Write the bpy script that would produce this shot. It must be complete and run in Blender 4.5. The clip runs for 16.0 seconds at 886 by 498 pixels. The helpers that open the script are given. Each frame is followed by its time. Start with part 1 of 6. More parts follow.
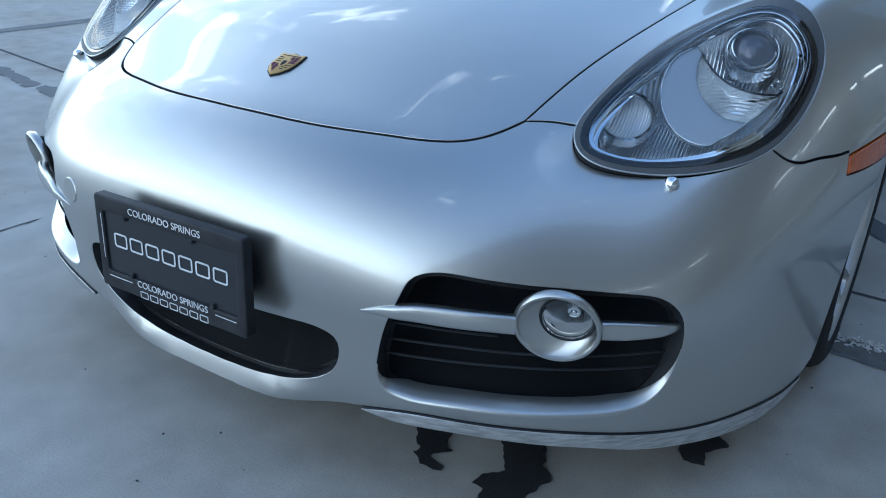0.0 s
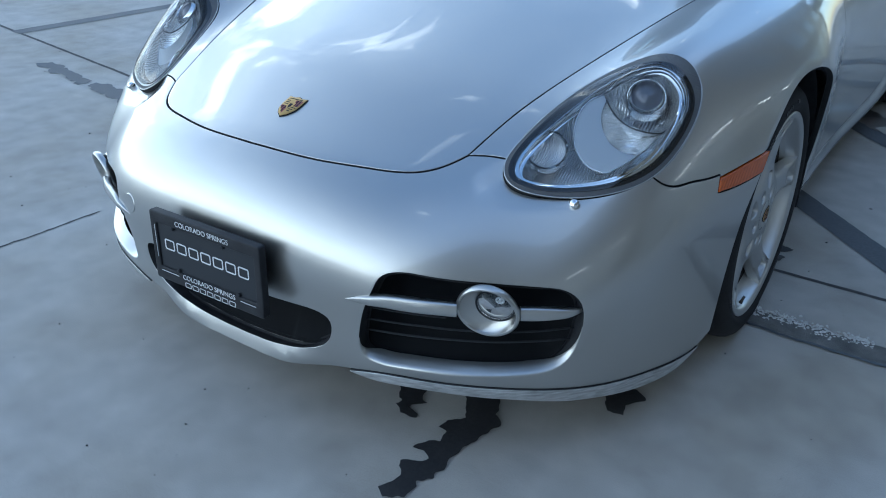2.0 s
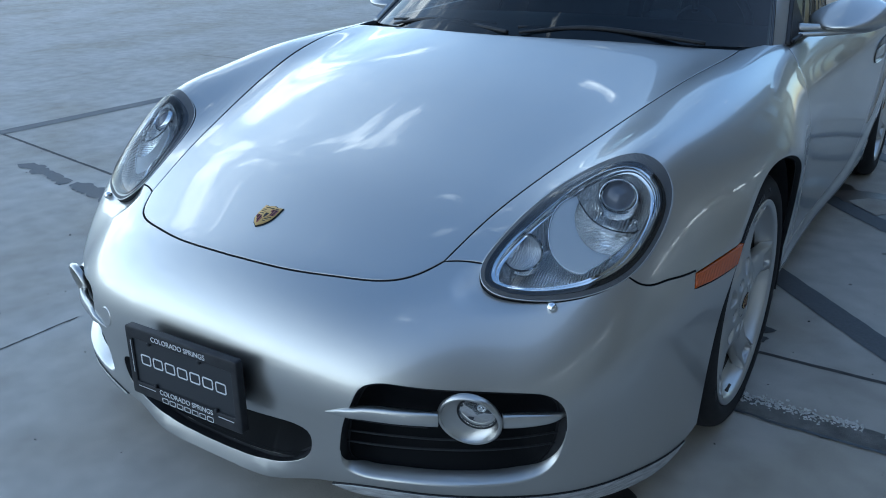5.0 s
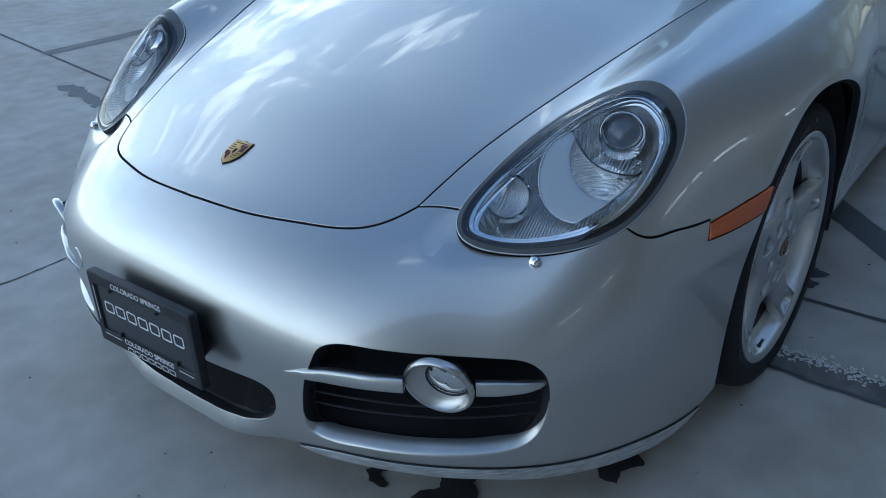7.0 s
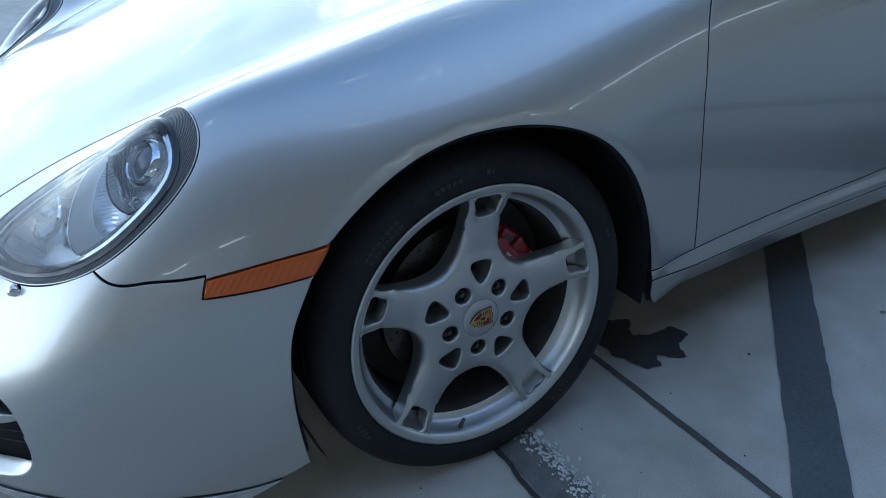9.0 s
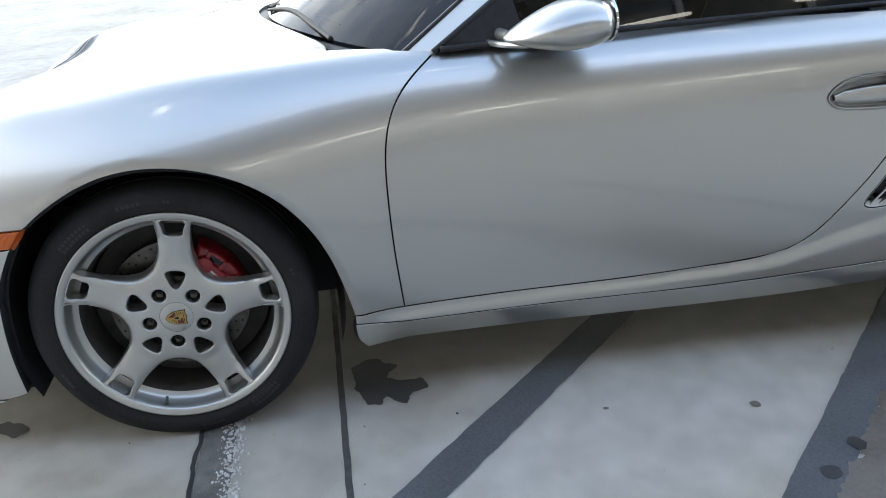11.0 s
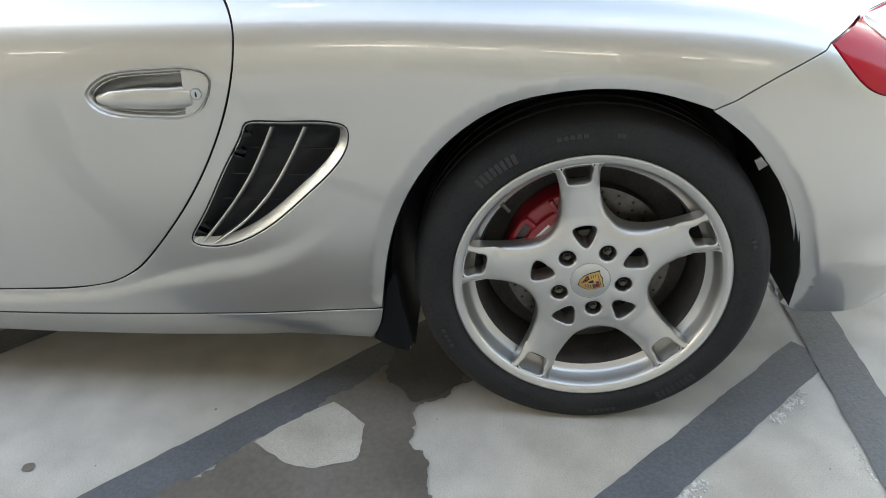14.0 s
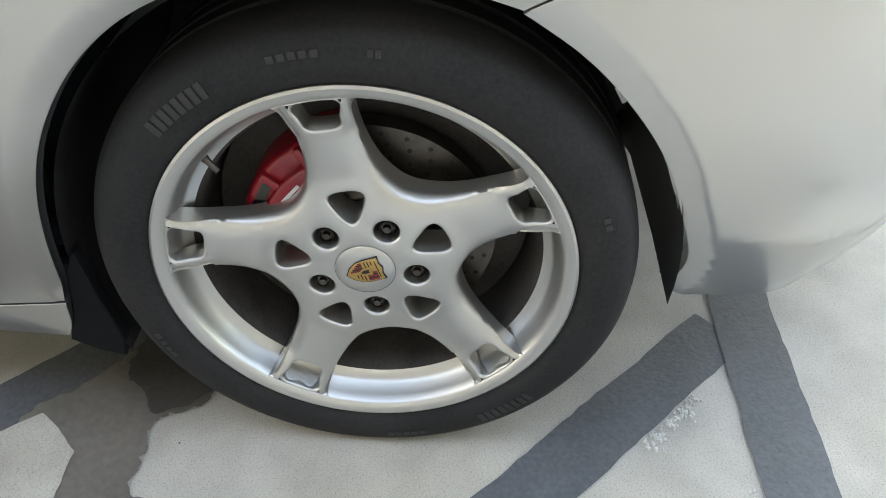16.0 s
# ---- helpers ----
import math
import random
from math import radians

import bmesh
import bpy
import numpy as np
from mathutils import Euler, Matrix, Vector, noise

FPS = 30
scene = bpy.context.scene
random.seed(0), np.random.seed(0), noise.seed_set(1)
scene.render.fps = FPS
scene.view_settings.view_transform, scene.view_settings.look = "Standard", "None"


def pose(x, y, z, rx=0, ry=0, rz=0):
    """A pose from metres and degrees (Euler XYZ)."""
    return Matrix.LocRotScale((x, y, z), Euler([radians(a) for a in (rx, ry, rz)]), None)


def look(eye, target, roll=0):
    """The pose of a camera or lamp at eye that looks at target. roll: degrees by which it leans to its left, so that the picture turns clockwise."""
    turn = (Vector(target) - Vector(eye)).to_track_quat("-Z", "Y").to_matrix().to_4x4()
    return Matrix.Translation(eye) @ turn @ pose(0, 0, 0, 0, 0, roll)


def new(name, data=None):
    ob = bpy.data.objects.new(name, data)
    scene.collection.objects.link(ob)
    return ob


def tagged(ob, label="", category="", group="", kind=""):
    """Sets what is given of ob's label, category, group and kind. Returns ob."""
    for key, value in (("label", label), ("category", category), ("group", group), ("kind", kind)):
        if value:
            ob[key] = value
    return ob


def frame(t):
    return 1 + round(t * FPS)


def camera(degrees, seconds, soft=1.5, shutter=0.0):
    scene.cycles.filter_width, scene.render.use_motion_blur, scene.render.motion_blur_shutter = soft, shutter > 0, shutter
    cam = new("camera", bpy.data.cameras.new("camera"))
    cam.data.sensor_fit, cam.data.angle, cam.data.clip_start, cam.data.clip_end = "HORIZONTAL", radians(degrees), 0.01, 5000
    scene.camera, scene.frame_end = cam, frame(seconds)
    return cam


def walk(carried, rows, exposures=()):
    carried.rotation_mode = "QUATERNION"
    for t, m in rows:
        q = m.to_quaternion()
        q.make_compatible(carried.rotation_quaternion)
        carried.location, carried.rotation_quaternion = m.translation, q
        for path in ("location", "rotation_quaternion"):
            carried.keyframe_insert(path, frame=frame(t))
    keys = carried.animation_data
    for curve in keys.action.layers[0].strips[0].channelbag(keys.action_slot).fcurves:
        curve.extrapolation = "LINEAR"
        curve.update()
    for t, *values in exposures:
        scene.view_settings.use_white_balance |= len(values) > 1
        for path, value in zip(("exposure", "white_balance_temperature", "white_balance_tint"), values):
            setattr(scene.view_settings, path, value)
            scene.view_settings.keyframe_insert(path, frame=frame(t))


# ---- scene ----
from mathutils.geometry import delaunay_2d_cdt

cam = camera(56.70, 16.0, soft=1.0)
PATH = [
    (0, (0.94, -1.763, 0.935), (-0.014, -0.219, 0.094), 2.01),
    (0.5, (0.927, -1.748, 0.937), (0.049, -0.193, 0.036), 2.91),
    (1, (0.986, -1.836, 1.05), (0.131, -0.276, 0.136), 0.31),
    (1.5, (1.104, -1.944, 1.137), (0.193, -0.432, 0.195), 0.18),
    (2, (1.226, -1.964, 1.179), (0.222, -0.505, 0.251), 0.39),
    (2.5, (1.228, -1.937, 1.245), (0.191, -0.446, 0.408), -0.68),
    (3, (1.214, -1.929, 1.276), (0.196, -0.384, 0.516), -0.69),
    (3.2, (1.217, -1.931, 1.276), (0.201, -0.357, 0.577), -0.05),
    (5.5, (1.23, -1.925, 1.229), (0.195, -0.407, 0.437), -2.20),
    (6, (1.294, -1.965, 1.231), (0.219, -0.487, 0.42), -2.97),
    (6.5, (1.295, -1.895, 1.228), (0.161, -0.484, 0.378), -3.25),
    (7, (1.265, -1.666, 1.201), (0.137, -0.312, 0.255), -3.56),
    (7.5, (1.457, -1.468, 1.187), (0.134, -0.278, 0.274), -5.22),
    (8, (1.605, -1.159, 1.173), (0.136, -0.142, 0.274), -5.74),
    (8.5, (1.778, -0.86, 1.147), (0.301, 0.051, 0.153), -6.11),
    (9, (1.909, -0.596, 1.153), (0.348, 0.183, 0.176), -6.18),
    (11.3, (2.61, 0.569, 1.174), (0.789, 0.796, 0.38), -3.49),
    (11.5, (2.597, 0.708, 1.147), (0.78, 0.933, 0.342), -3.54),
    (12, (2.589, 1.156, 1.175), (0.811, 1.305, 0.272), -4.12),
    (12.5, (2.545, 1.434, 1.163), (0.754, 1.406, 0.273), -4.07),
    (13, (2.414, 1.765, 1.187), (0.637, 1.778, 0.27), -1.40),
    (13.2, (2.406, 1.862, 1.177), (0.633, 1.868, 0.252), -1.75),
    (13.5, (2.374, 2.033, 1.176), (0.608, 1.923, 0.244), -2.70),
    (14, (2.192, 2.232, 1.132), (0.447, 2.11, 0.162), -1.44),
    (14.5, (2.122, 2.458, 1.119), (0.436, 2.395, 0.044), 1.94),
    (15, (1.981, 2.534, 1.073), (0.262, 2.476, 0.052), 1.98),
    (15.5, (1.695, 2.543, 0.999), (0.149, 2.525, -0.269), 1.25),
    (16, (1.612, 2.552, 0.986), (0.074, 2.468, -0.29), -0.88),
]
EXPOSURES = [(0, 1.4, 5250, 2), (2.5, 1.35, 5350, 2), (6.5, 1.0, 5250, 2), (7.8, 0.95, 5300, 2), (9.0, 1.45, 5300, 3), (11.3, 2.75, 7300, 8), (12.3, 2.95, 8000, 8), (13.5, 3.15, 8100, 8), (14.8, 3.25, 8100, 7), (16, 3.5, 8200, 7)]
walk(cam, [(t, look(eye, target, roll)) for t, eye, target, roll in PATH], EXPOSURES)

# ---- daylight: open shade under a bright, partly cloudy sky ----
world = bpy.data.worlds.new("world")
scene.world = world
world.use_nodes = True
wn, wl = world.node_tree.nodes, world.node_tree.links
wn.clear()
sky = wn.new("ShaderNodeTexSky")
SUN_UP, SUN_TURN = radians(24), radians(75)
sky.sky_type, sky.sun_disc, sky.sun_elevation, sky.sun_rotation = "NISHITA", False, SUN_UP, SUN_TURN
sky.dust_density, sky.air_density = 1.2, 1.0
way = wn.new("ShaderNodeTexCoord")


def sky_noise(scale, detail, rough, stretch, warp):
    mp, k = wn.new("ShaderNodeMapping"), wn.new("ShaderNodeTexNoise")
    mp.inputs["Scale"].default_value, mp.inputs["Rotation"].default_value = stretch, (0.5, 0.25, 0.4)
    k.inputs["Scale"].default_value, k.inputs["Detail"].default_value, k.inputs["Roughness"].default_value, k.inputs["Distortion"].default_value = scale, detail, rough, warp
    wl.new(way.outputs["Generated"], mp.inputs["Vector"])
    wl.new(mp.outputs["Vector"], k.inputs["Vector"])
    return k.outputs["Fac"]


def sky_math(op, a, b, c=0.30):
    k = wn.new("ShaderNodeMath")
    k.operation = op
    for i, v in enumerate((a, b, c)):
        if isinstance(v, (int, float)):
            k.inputs[i].default_value = v
        else:
            wl.new(v, k.inputs[i])
    return k.outputs[0]


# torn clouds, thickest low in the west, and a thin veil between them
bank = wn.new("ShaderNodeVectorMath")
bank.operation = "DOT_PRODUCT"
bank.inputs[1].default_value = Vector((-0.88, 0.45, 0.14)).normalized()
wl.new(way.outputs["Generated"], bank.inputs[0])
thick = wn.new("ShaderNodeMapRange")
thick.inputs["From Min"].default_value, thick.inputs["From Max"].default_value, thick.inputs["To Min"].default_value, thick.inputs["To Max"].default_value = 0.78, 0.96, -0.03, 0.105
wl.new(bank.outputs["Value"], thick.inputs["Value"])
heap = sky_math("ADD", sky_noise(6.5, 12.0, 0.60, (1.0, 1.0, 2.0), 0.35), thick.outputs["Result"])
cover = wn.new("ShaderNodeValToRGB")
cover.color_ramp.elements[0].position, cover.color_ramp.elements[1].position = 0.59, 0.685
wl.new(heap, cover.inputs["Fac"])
# haze thinning towards the zenith; a south-west glow is added to brighten the bumper
south = wn.new("ShaderNodeVectorMath")
south.operation = "DOT_PRODUCT"
south.inputs[1].default_value = Vector((-0.50, -0.80, 0.35)).normalized()
wl.new(way.outputs["Generated"], south.inputs[0])
height = wn.new("ShaderNodeSeparateXYZ")
wl.new(way.outputs["Generated"], height.inputs["Vector"])
haze = sky_math("MULTIPLY", sky_math("POWER", sky_math("SUBTRACT", 1.0, sky_math("MAXIMUM", height.outputs["Z"], 0.0)), 1.3), sky_math("MULTIPLY_ADD", south.outputs["Value"], 0.52))
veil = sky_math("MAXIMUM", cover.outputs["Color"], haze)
body_tone = wn.new("ShaderNodeValToRGB")
body_tone.color_ramp.elements[0].position, body_tone.color_ramp.elements[1].position = 0.35, 0.65
body_tone.color_ramp.elements[0].color, body_tone.color_ramp.elements[1].color = (0.45, 0.46, 0.48, 1), (1.0, 0.97, 0.90, 1)
wl.new(sky_noise(9.0, 6.0, 0.55, (1.0, 1.0, 2.0), 0.2), body_tone.inputs["Fac"])
bright = wn.new("ShaderNodeVectorMath")
bright.operation = "SCALE"
bright.inputs["Scale"].default_value = 14.0
wl.new(body_tone.outputs["Color"], bright.inputs[0])
cloud = wn.new("ShaderNodeMixRGB")
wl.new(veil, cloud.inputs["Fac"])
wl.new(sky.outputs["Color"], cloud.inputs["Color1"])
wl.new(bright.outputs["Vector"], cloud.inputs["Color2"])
back = wn.new("ShaderNodeBackground")
back.inputs["Strength"].default_value = 0.13
wl.new(cloud.outputs["Color"], back.inputs["Color"])
wl.new(back.outputs["Background"], wn.new("ShaderNodeOutputWorld").inputs["Surface"])
# the sun stands behind the showroom, so the yard lies in its shade
sun = new("sun", bpy.data.lights.new("sun", "SUN"))
sun.data.energy, sun.data.angle, sun.data.color = 2.0, radians(0.6), (1.0, 0.93, 0.82)
sun.matrix_world = look((30 * math.sin(SUN_TURN) * math.cos(SUN_UP), 30 * math.cos(SUN_TURN) * math.cos(SUN_UP), 30 * math.sin(SUN_UP)), (0, 0, 0))


# ---- materials ----
def shader(name, colour, rough=0.5, metal=0.0, **more):
    m = bpy.data.materials.new(name)
    m.use_nodes = True
    b = m.node_tree.nodes["Principled BSDF"]
    b.inputs["Base Color"].default_value = (*colour, 1)
    b.inputs["Roughness"].default_value, b.inputs["Metallic"].default_value = rough, metal
    for key, value in more.items():
        b.inputs[key.replace("_", " ")].default_value = value
    return m


def grain(m, scale, low, high, fac=0.5, bump=0.0, detail=6.0, rough=(), stretch=(1, 1, 1), depth=0.002):
    """Mixes two tones by noise at two sizes, with relief."""
    t = m.node_tree
    b, n, l = t.nodes["Principled BSDF"], t.nodes, t.links
    tc, mp = n.new("ShaderNodeTexCoord"), n.new("ShaderNodeMapping")
    mp.inputs["Scale"].default_value = stretch
    l.new(tc.outputs["Object"], mp.inputs["Vector"])
    a, c = n.new("ShaderNodeTexNoise"), n.new("ShaderNodeTexNoise")
    a.inputs["Scale"].default_value, a.inputs["Detail"].default_value = scale, detail
    c.inputs["Scale"].default_value, c.inputs["Detail"].default_value = scale * 23, 4.0
    l.new(mp.outputs["Vector"], a.inputs["Vector"])
    l.new(mp.outputs["Vector"], c.inputs["Vector"])
    mix = n.new("ShaderNodeMath")
    mix.operation = "MULTIPLY_ADD"
    mix.inputs[1].default_value = fac
    l.new(c.outputs["Fac"], mix.inputs[0])
    add = n.new("ShaderNodeMath")
    add.operation = "MULTIPLY"
    add.inputs[1].default_value = 1 - fac
    l.new(a.outputs["Fac"], add.inputs[0])
    l.new(add.outputs[0], mix.inputs[2])
    ramp = n.new("ShaderNodeValToRGB")
    ramp.color_ramp.elements[0].position, ramp.color_ramp.elements[1].position = 0.35, 0.65
    ramp.color_ramp.elements[0].color, ramp.color_ramp.elements[1].color = (*low, 1), (*high, 1)
    l.new(mix.outputs[0], ramp.inputs["Fac"])
    l.new(ramp.outputs["Color"], b.inputs["Base Color"])
    if rough:
        r = n.new("ShaderNodeMapRange")
        r.inputs["To Min"].default_value, r.inputs["To Max"].default_value = rough
        l.new(a.outputs["Fac"], r.inputs["Value"])
        l.new(r.outputs["Result"], b.inputs["Roughness"])
    if bump:
        k = n.new("ShaderNodeBump")
        k.inputs["Strength"].default_value, k.inputs["Distance"].default_value = bump, depth
        l.new(c.outputs["Fac"], k.inputs["Height"])
        l.new(k.outputs["Normal"], b.inputs["Normal"])
    return m


def flake(m, scale, strength):
    """The fine sparkle of metallic paint, under its clear coat."""
    t = m.node_tree
    n, l, b = t.nodes, t.links, t.nodes["Principled BSDF"]
    tc, v, k = n.new("ShaderNodeTexCoord"), n.new("ShaderNodeTexNoise"), n.new("ShaderNodeBump")
    v.inputs["Scale"].default_value, v.inputs["Detail"].default_value = scale, 2.0
    k.inputs["Strength"].default_value, k.inputs["Distance"].default_value = strength, 0.001
    l.new(tc.outputs["Object"], v.inputs["Vector"])
    l.new(v.outputs["Fac"], k.inputs["Height"])
    l.new(k.outputs["Normal"], b.inputs["Normal"])
    return m


PAINT = flake(shader("silver_paint", (0.52, 0.517, 0.50), 0.335, 0.92, Coat_Weight=1.0, Coat_Roughness=0.012, Coat_IOR=1.55), 900, 0.06)
WHEEL_PAINT = flake(shader("wheel_silver", (0.55, 0.55, 0.54), 0.38, 0.90, Coat_Weight=0.5, Coat_Roughness=0.10), 700, 0.1)
BLACK = grain(shader("black_plastic", (0.02, 0.02, 0.022), 0.5, Specular_IOR_Level=0.25), 40, (0.018, 0.019, 0.022), (0.036, 0.037, 0.041), 0.5, 0.15, depth=0.0005)
GLOSS_BLACK = shader("gloss_black", (0.012, 0.013, 0.015), 0.12, Coat_Weight=0.5)
# near-black that holds the shade of gaps, holes and hollows; also black trim
DARK = shader("hollow_shade_and_trim", (0.016, 0.018, 0.022), 0.8)
# blacker than the trim plastics: deep shade is put into this colour
PIT = shader("intake_shade_black", (0.005, 0.006, 0.008), 0.8, Specular_IOR_Level=0.2)
RUBBER = grain(shader("tyre_rubber", (0.03, 0.03, 0.03), 0.7, Specular_IOR_Level=0.18), 9, (0.016, 0.0165, 0.019), (0.031, 0.031, 0.033), 0.45, 0.25, rough=(0.55, 0.8), depth=0.0006)
CHROME = shader("chrome", (0.88, 0.89, 0.9), 0.05, 1.0)
LAMP_GREY = shader("lamp_grey_bezel", (0.50, 0.52, 0.54), 0.36, 0.5)
STEEL = grain(shader("brake_steel", (0.3, 0.29, 0.28), 0.4, 0.9), 30, (0.075, 0.066, 0.058), (0.16, 0.15, 0.14), 0.4)
RED = grain(shader("caliper_red", (0.3, 0.006, 0.014), 0.35, Coat_Weight=0.4), 20, (0.22, 0.004, 0.012), (0.32, 0.007, 0.02), 0.5)
AMBER = shader("amber_lens", (0.52, 0.095, 0.006), 0.22, Coat_Weight=0.4)
RED_LENS = shader("red_lens", (0.40, 0.004, 0.018), 0.16, Coat_Weight=0.15, Specular_IOR_Level=0.3)
CLEAR_LENS = shader("white_lens", (0.62, 0.64, 0.66), 0.15, 0.3, Coat_Weight=0.8)
GOLD = shader("crest_gold", (0.52, 0.34, 0.12), 0.34, 0.75)
ENAMEL_RED = shader("crest_red", (0.22, 0.02, 0.03), 0.3)
WHITE_INK = shader("white_print", (0.72, 0.73, 0.74), 0.45)
SEAT = grain(shader("seat_leather", (0.03, 0.03, 0.034), 0.5), 12, (0.02, 0.02, 0.024), (0.045, 0.045, 0.05), 0.4, 0.2, depth=0.001)


def clear(name, tint, rough=0.0):
    """A thin clear sheet: it passes light straight on and glints at its surface."""
    m = bpy.data.materials.new(name)
    m.use_nodes = True
    n, l = m.node_tree.nodes, m.node_tree.links
    n.clear()
    see, shine, fres, mix, out = n.new("ShaderNodeBsdfTransparent"), n.new("ShaderNodeBsdfGlossy"), n.new("ShaderNodeFresnel"), n.new("ShaderNodeMixShader"), n.new("ShaderNodeOutputMaterial")
    see.inputs["Color"].default_value = (*tint, 1)
    shine.inputs["Roughness"].default_value = rough
    fres.inputs["IOR"].default_value = 1.5
    l.new(fres.outputs["Fac"], mix.inputs["Fac"])
    l.new(see.outputs["BSDF"], mix.inputs[1])
    l.new(shine.outputs["BSDF"], mix.inputs[2])
    l.new(mix.outputs["Shader"], out.inputs["Surface"])
    return m


LENS = clear("clear_lens", (0.95, 0.97, 0.98), 0.01)
GLASS = clear("window_glass", (0.22, 0.29, 0.33), 0.0)
TINTED = clear("tinted_glass", (0.10, 0.12, 0.13), 0.0)

# ---- the car's body as one smooth shape: nose at -y, left side at +x, front axle at y = 0 ----
def spline(xs, ys):
    """A natural cubic through the knots, straight beyond them."""
    xs, ys = np.array(xs, float), np.array(ys, float)
    n, h = len(xs), np.diff(xs)
    a, r = np.eye(n), np.zeros(n)
    for i in range(1, n - 1):
        a[i, i - 1:i + 2] = h[i - 1], 2 * (h[i - 1] + h[i]), h[i]
        r[i] = 6 * ((ys[i + 1] - ys[i]) / h[i] - (ys[i] - ys[i - 1]) / h[i - 1])
    m = np.linalg.solve(a, r)

    def at(x):
        x = np.asarray(x, float)
        c = np.clip(x, xs[0], xs[-1])
        i = np.clip(np.searchsorted(xs, c) - 1, 0, n - 2)
        d, e, k = xs[i + 1] - c, c - xs[i], h[i]
        y = (m[i] * d ** 3 + m[i + 1] * e ** 3) / (6 * k) + (ys[i] / k - m[i] * k / 6) * d + (ys[i + 1] / k - m[i + 1] * k / 6) * e
        s0 = (ys[1] - ys[0]) / h[0] - m[1] * h[0] / 6
        s1 = (ys[-1] - ys[-2]) / h[-1] + m[-2] * h[-1] / 6
        return y + np.where(x < xs[0], (x - xs[0]) * s0, 0) + np.where(x > xs[-1], (x - xs[-1]) * s1, 0)
    return at


def smax(a, b, k):
    h = np.clip(0.5 + 0.5 * (a - b) / k, 0, 1)
    return b + (a - b) * h + k * h * (1 - h)


CENTRE_Z = spline((-1.0, -0.9, -0.76, -0.6, -0.4, -0.1, 0.2, 0.45, 0.8, 1.6, 2.4, 2.9, 3.3), (0.552, 0.585, 0.633, 0.693, 0.749, 0.824, 0.879, 0.914, 0.943, 0.954, 0.975, 0.939, 0.849))
HOOD_FALL = spline((-0.9, -0.6, -0.2, 0.3, 1.0, 3.0), (0.075, 0.045, 0.034, 0.044, 0.041, 0.051))
CROWN = spline((-0.9, -0.7, -0.45, -0.2, 0.05, 0.4, 0.8, 1.5, 2.4, 3.0), (-0.039, -0.009, 0.080, 0.072, 0.060, 0.033, 0.001, -0.003, -0.009, -0.082))
CROWN_X = spline((-0.8, -0.4, 0.0, 0.5, 3.0), (0.62, 0.69, 0.71, 0.71, 0.70))
HALF_W = spline((-0.9, -0.3, 0.05, 0.30, 0.5, 0.7, 1.0, 1.3, 1.6, 1.8, 2.0, 2.4, 2.65, 3.0), (0.883, 0.883, 0.915, 0.883, 0.852, 0.842, 0.846, 0.860, 0.875, 0.884, 0.892, 0.911, 0.900, 0.882))
TUCK = spline((-0.9, -0.4, 0.1, 0.4, 0.8, 1.2, 1.6, 2.0, 2.8), (0.035, 0.010, 0.040, 0.026, 0.017, 0.015, 0.018, 0.036, 0.068))
LEAN_IN = spline((-0.9, 0.0, 0.6, 1.6, 2.4, 3.0), (0.068, 0.003, 0.012, -0.022, -0.008, 0.040))
NOSE = spline((0.1, 0.2, 0.3, 0.4, 0.5, 0.6, 0.8), (0.930, 0.975, 0.985, 0.994, 1.002, 1.000, 0.986))
TAIL = spline((0.15, 0.3, 0.45, 0.6, 0.75, 0.95), (3.247, 3.324, 3.346, 3.326, 3.277, 3.145))


def top(x, y):
    a = np.abs(x)
    return CENTRE_Z(y) - HOOD_FALL(y) * (a / 0.5) ** 2 + CROWN(y) * np.exp(-((a - CROWN_X(y)) / 0.12) ** 2)


def half(y, z):
    up, low = np.maximum(z - 0.56, 0) / 0.34, np.maximum(0.56 - z, 0) / 0.31
    return HALF_W(y) - LEAN_IN(y) * up ** 2 - TUCK(y) * low ** 2


def body(x, y, z):
    """About the distance to the body's skin, minus inside."""
    a = np.abs(x)
    w = np.maximum(half(y, z), 0.1)
    rear = np.maximum(y - 2.35, 0) / np.maximum(TAIL(z) - 2.35, 0.2)
    fore = np.maximum(-y, 0) / np.maximum(NOSE(z), 0.3)
    side = ((a / w) ** 3.0 + fore ** 3.0 + rear ** 3.0 + 1e-9) ** (1 / 3.0)
    side = (side - 1) * 0.88
    lid = (z - top(x, y)) * 0.93
    return smax(side, lid, np.interp(y, (1.1, 2.1), (0.16, 0.115)))


def slope(p, e=0.003):
    """The outward normals at the points p."""
    x, y, z = p[:, 0], p[:, 1], p[:, 2]
    g = np.stack([body(x + e, y, z) - body(x - e, y, z), body(x, y + e, z) - body(x, y - e, z), body(x, y, z + e) - body(x, y, z - e)], -1)
    return g / np.linalg.norm(g, axis=1, keepdims=True)


def meet(o, d, far=2.6):
    """Where rays from outside, o + s d, first meet the skin."""
    s = np.linspace(0, far, 131)
    lo, hi, found = np.zeros(len(o)), np.full(len(o), far), np.zeros(len(o), bool)
    for a, b in zip(s[:-1], s[1:]):
        q = o + b * d
        new_hit = ~found & (body(*q.T) < 0)
        lo[new_hit], hi[new_hit] = a, b
        found |= new_hit
    for _ in range(26):
        m = (lo + hi) / 2
        q = o + m[:, None] * d
        inside = body(*q.T) < 0
        hi, lo = np.where(inside, m, hi), np.where(inside, lo, m)
    return o + ((lo + hi) / 2)[:, None] * d


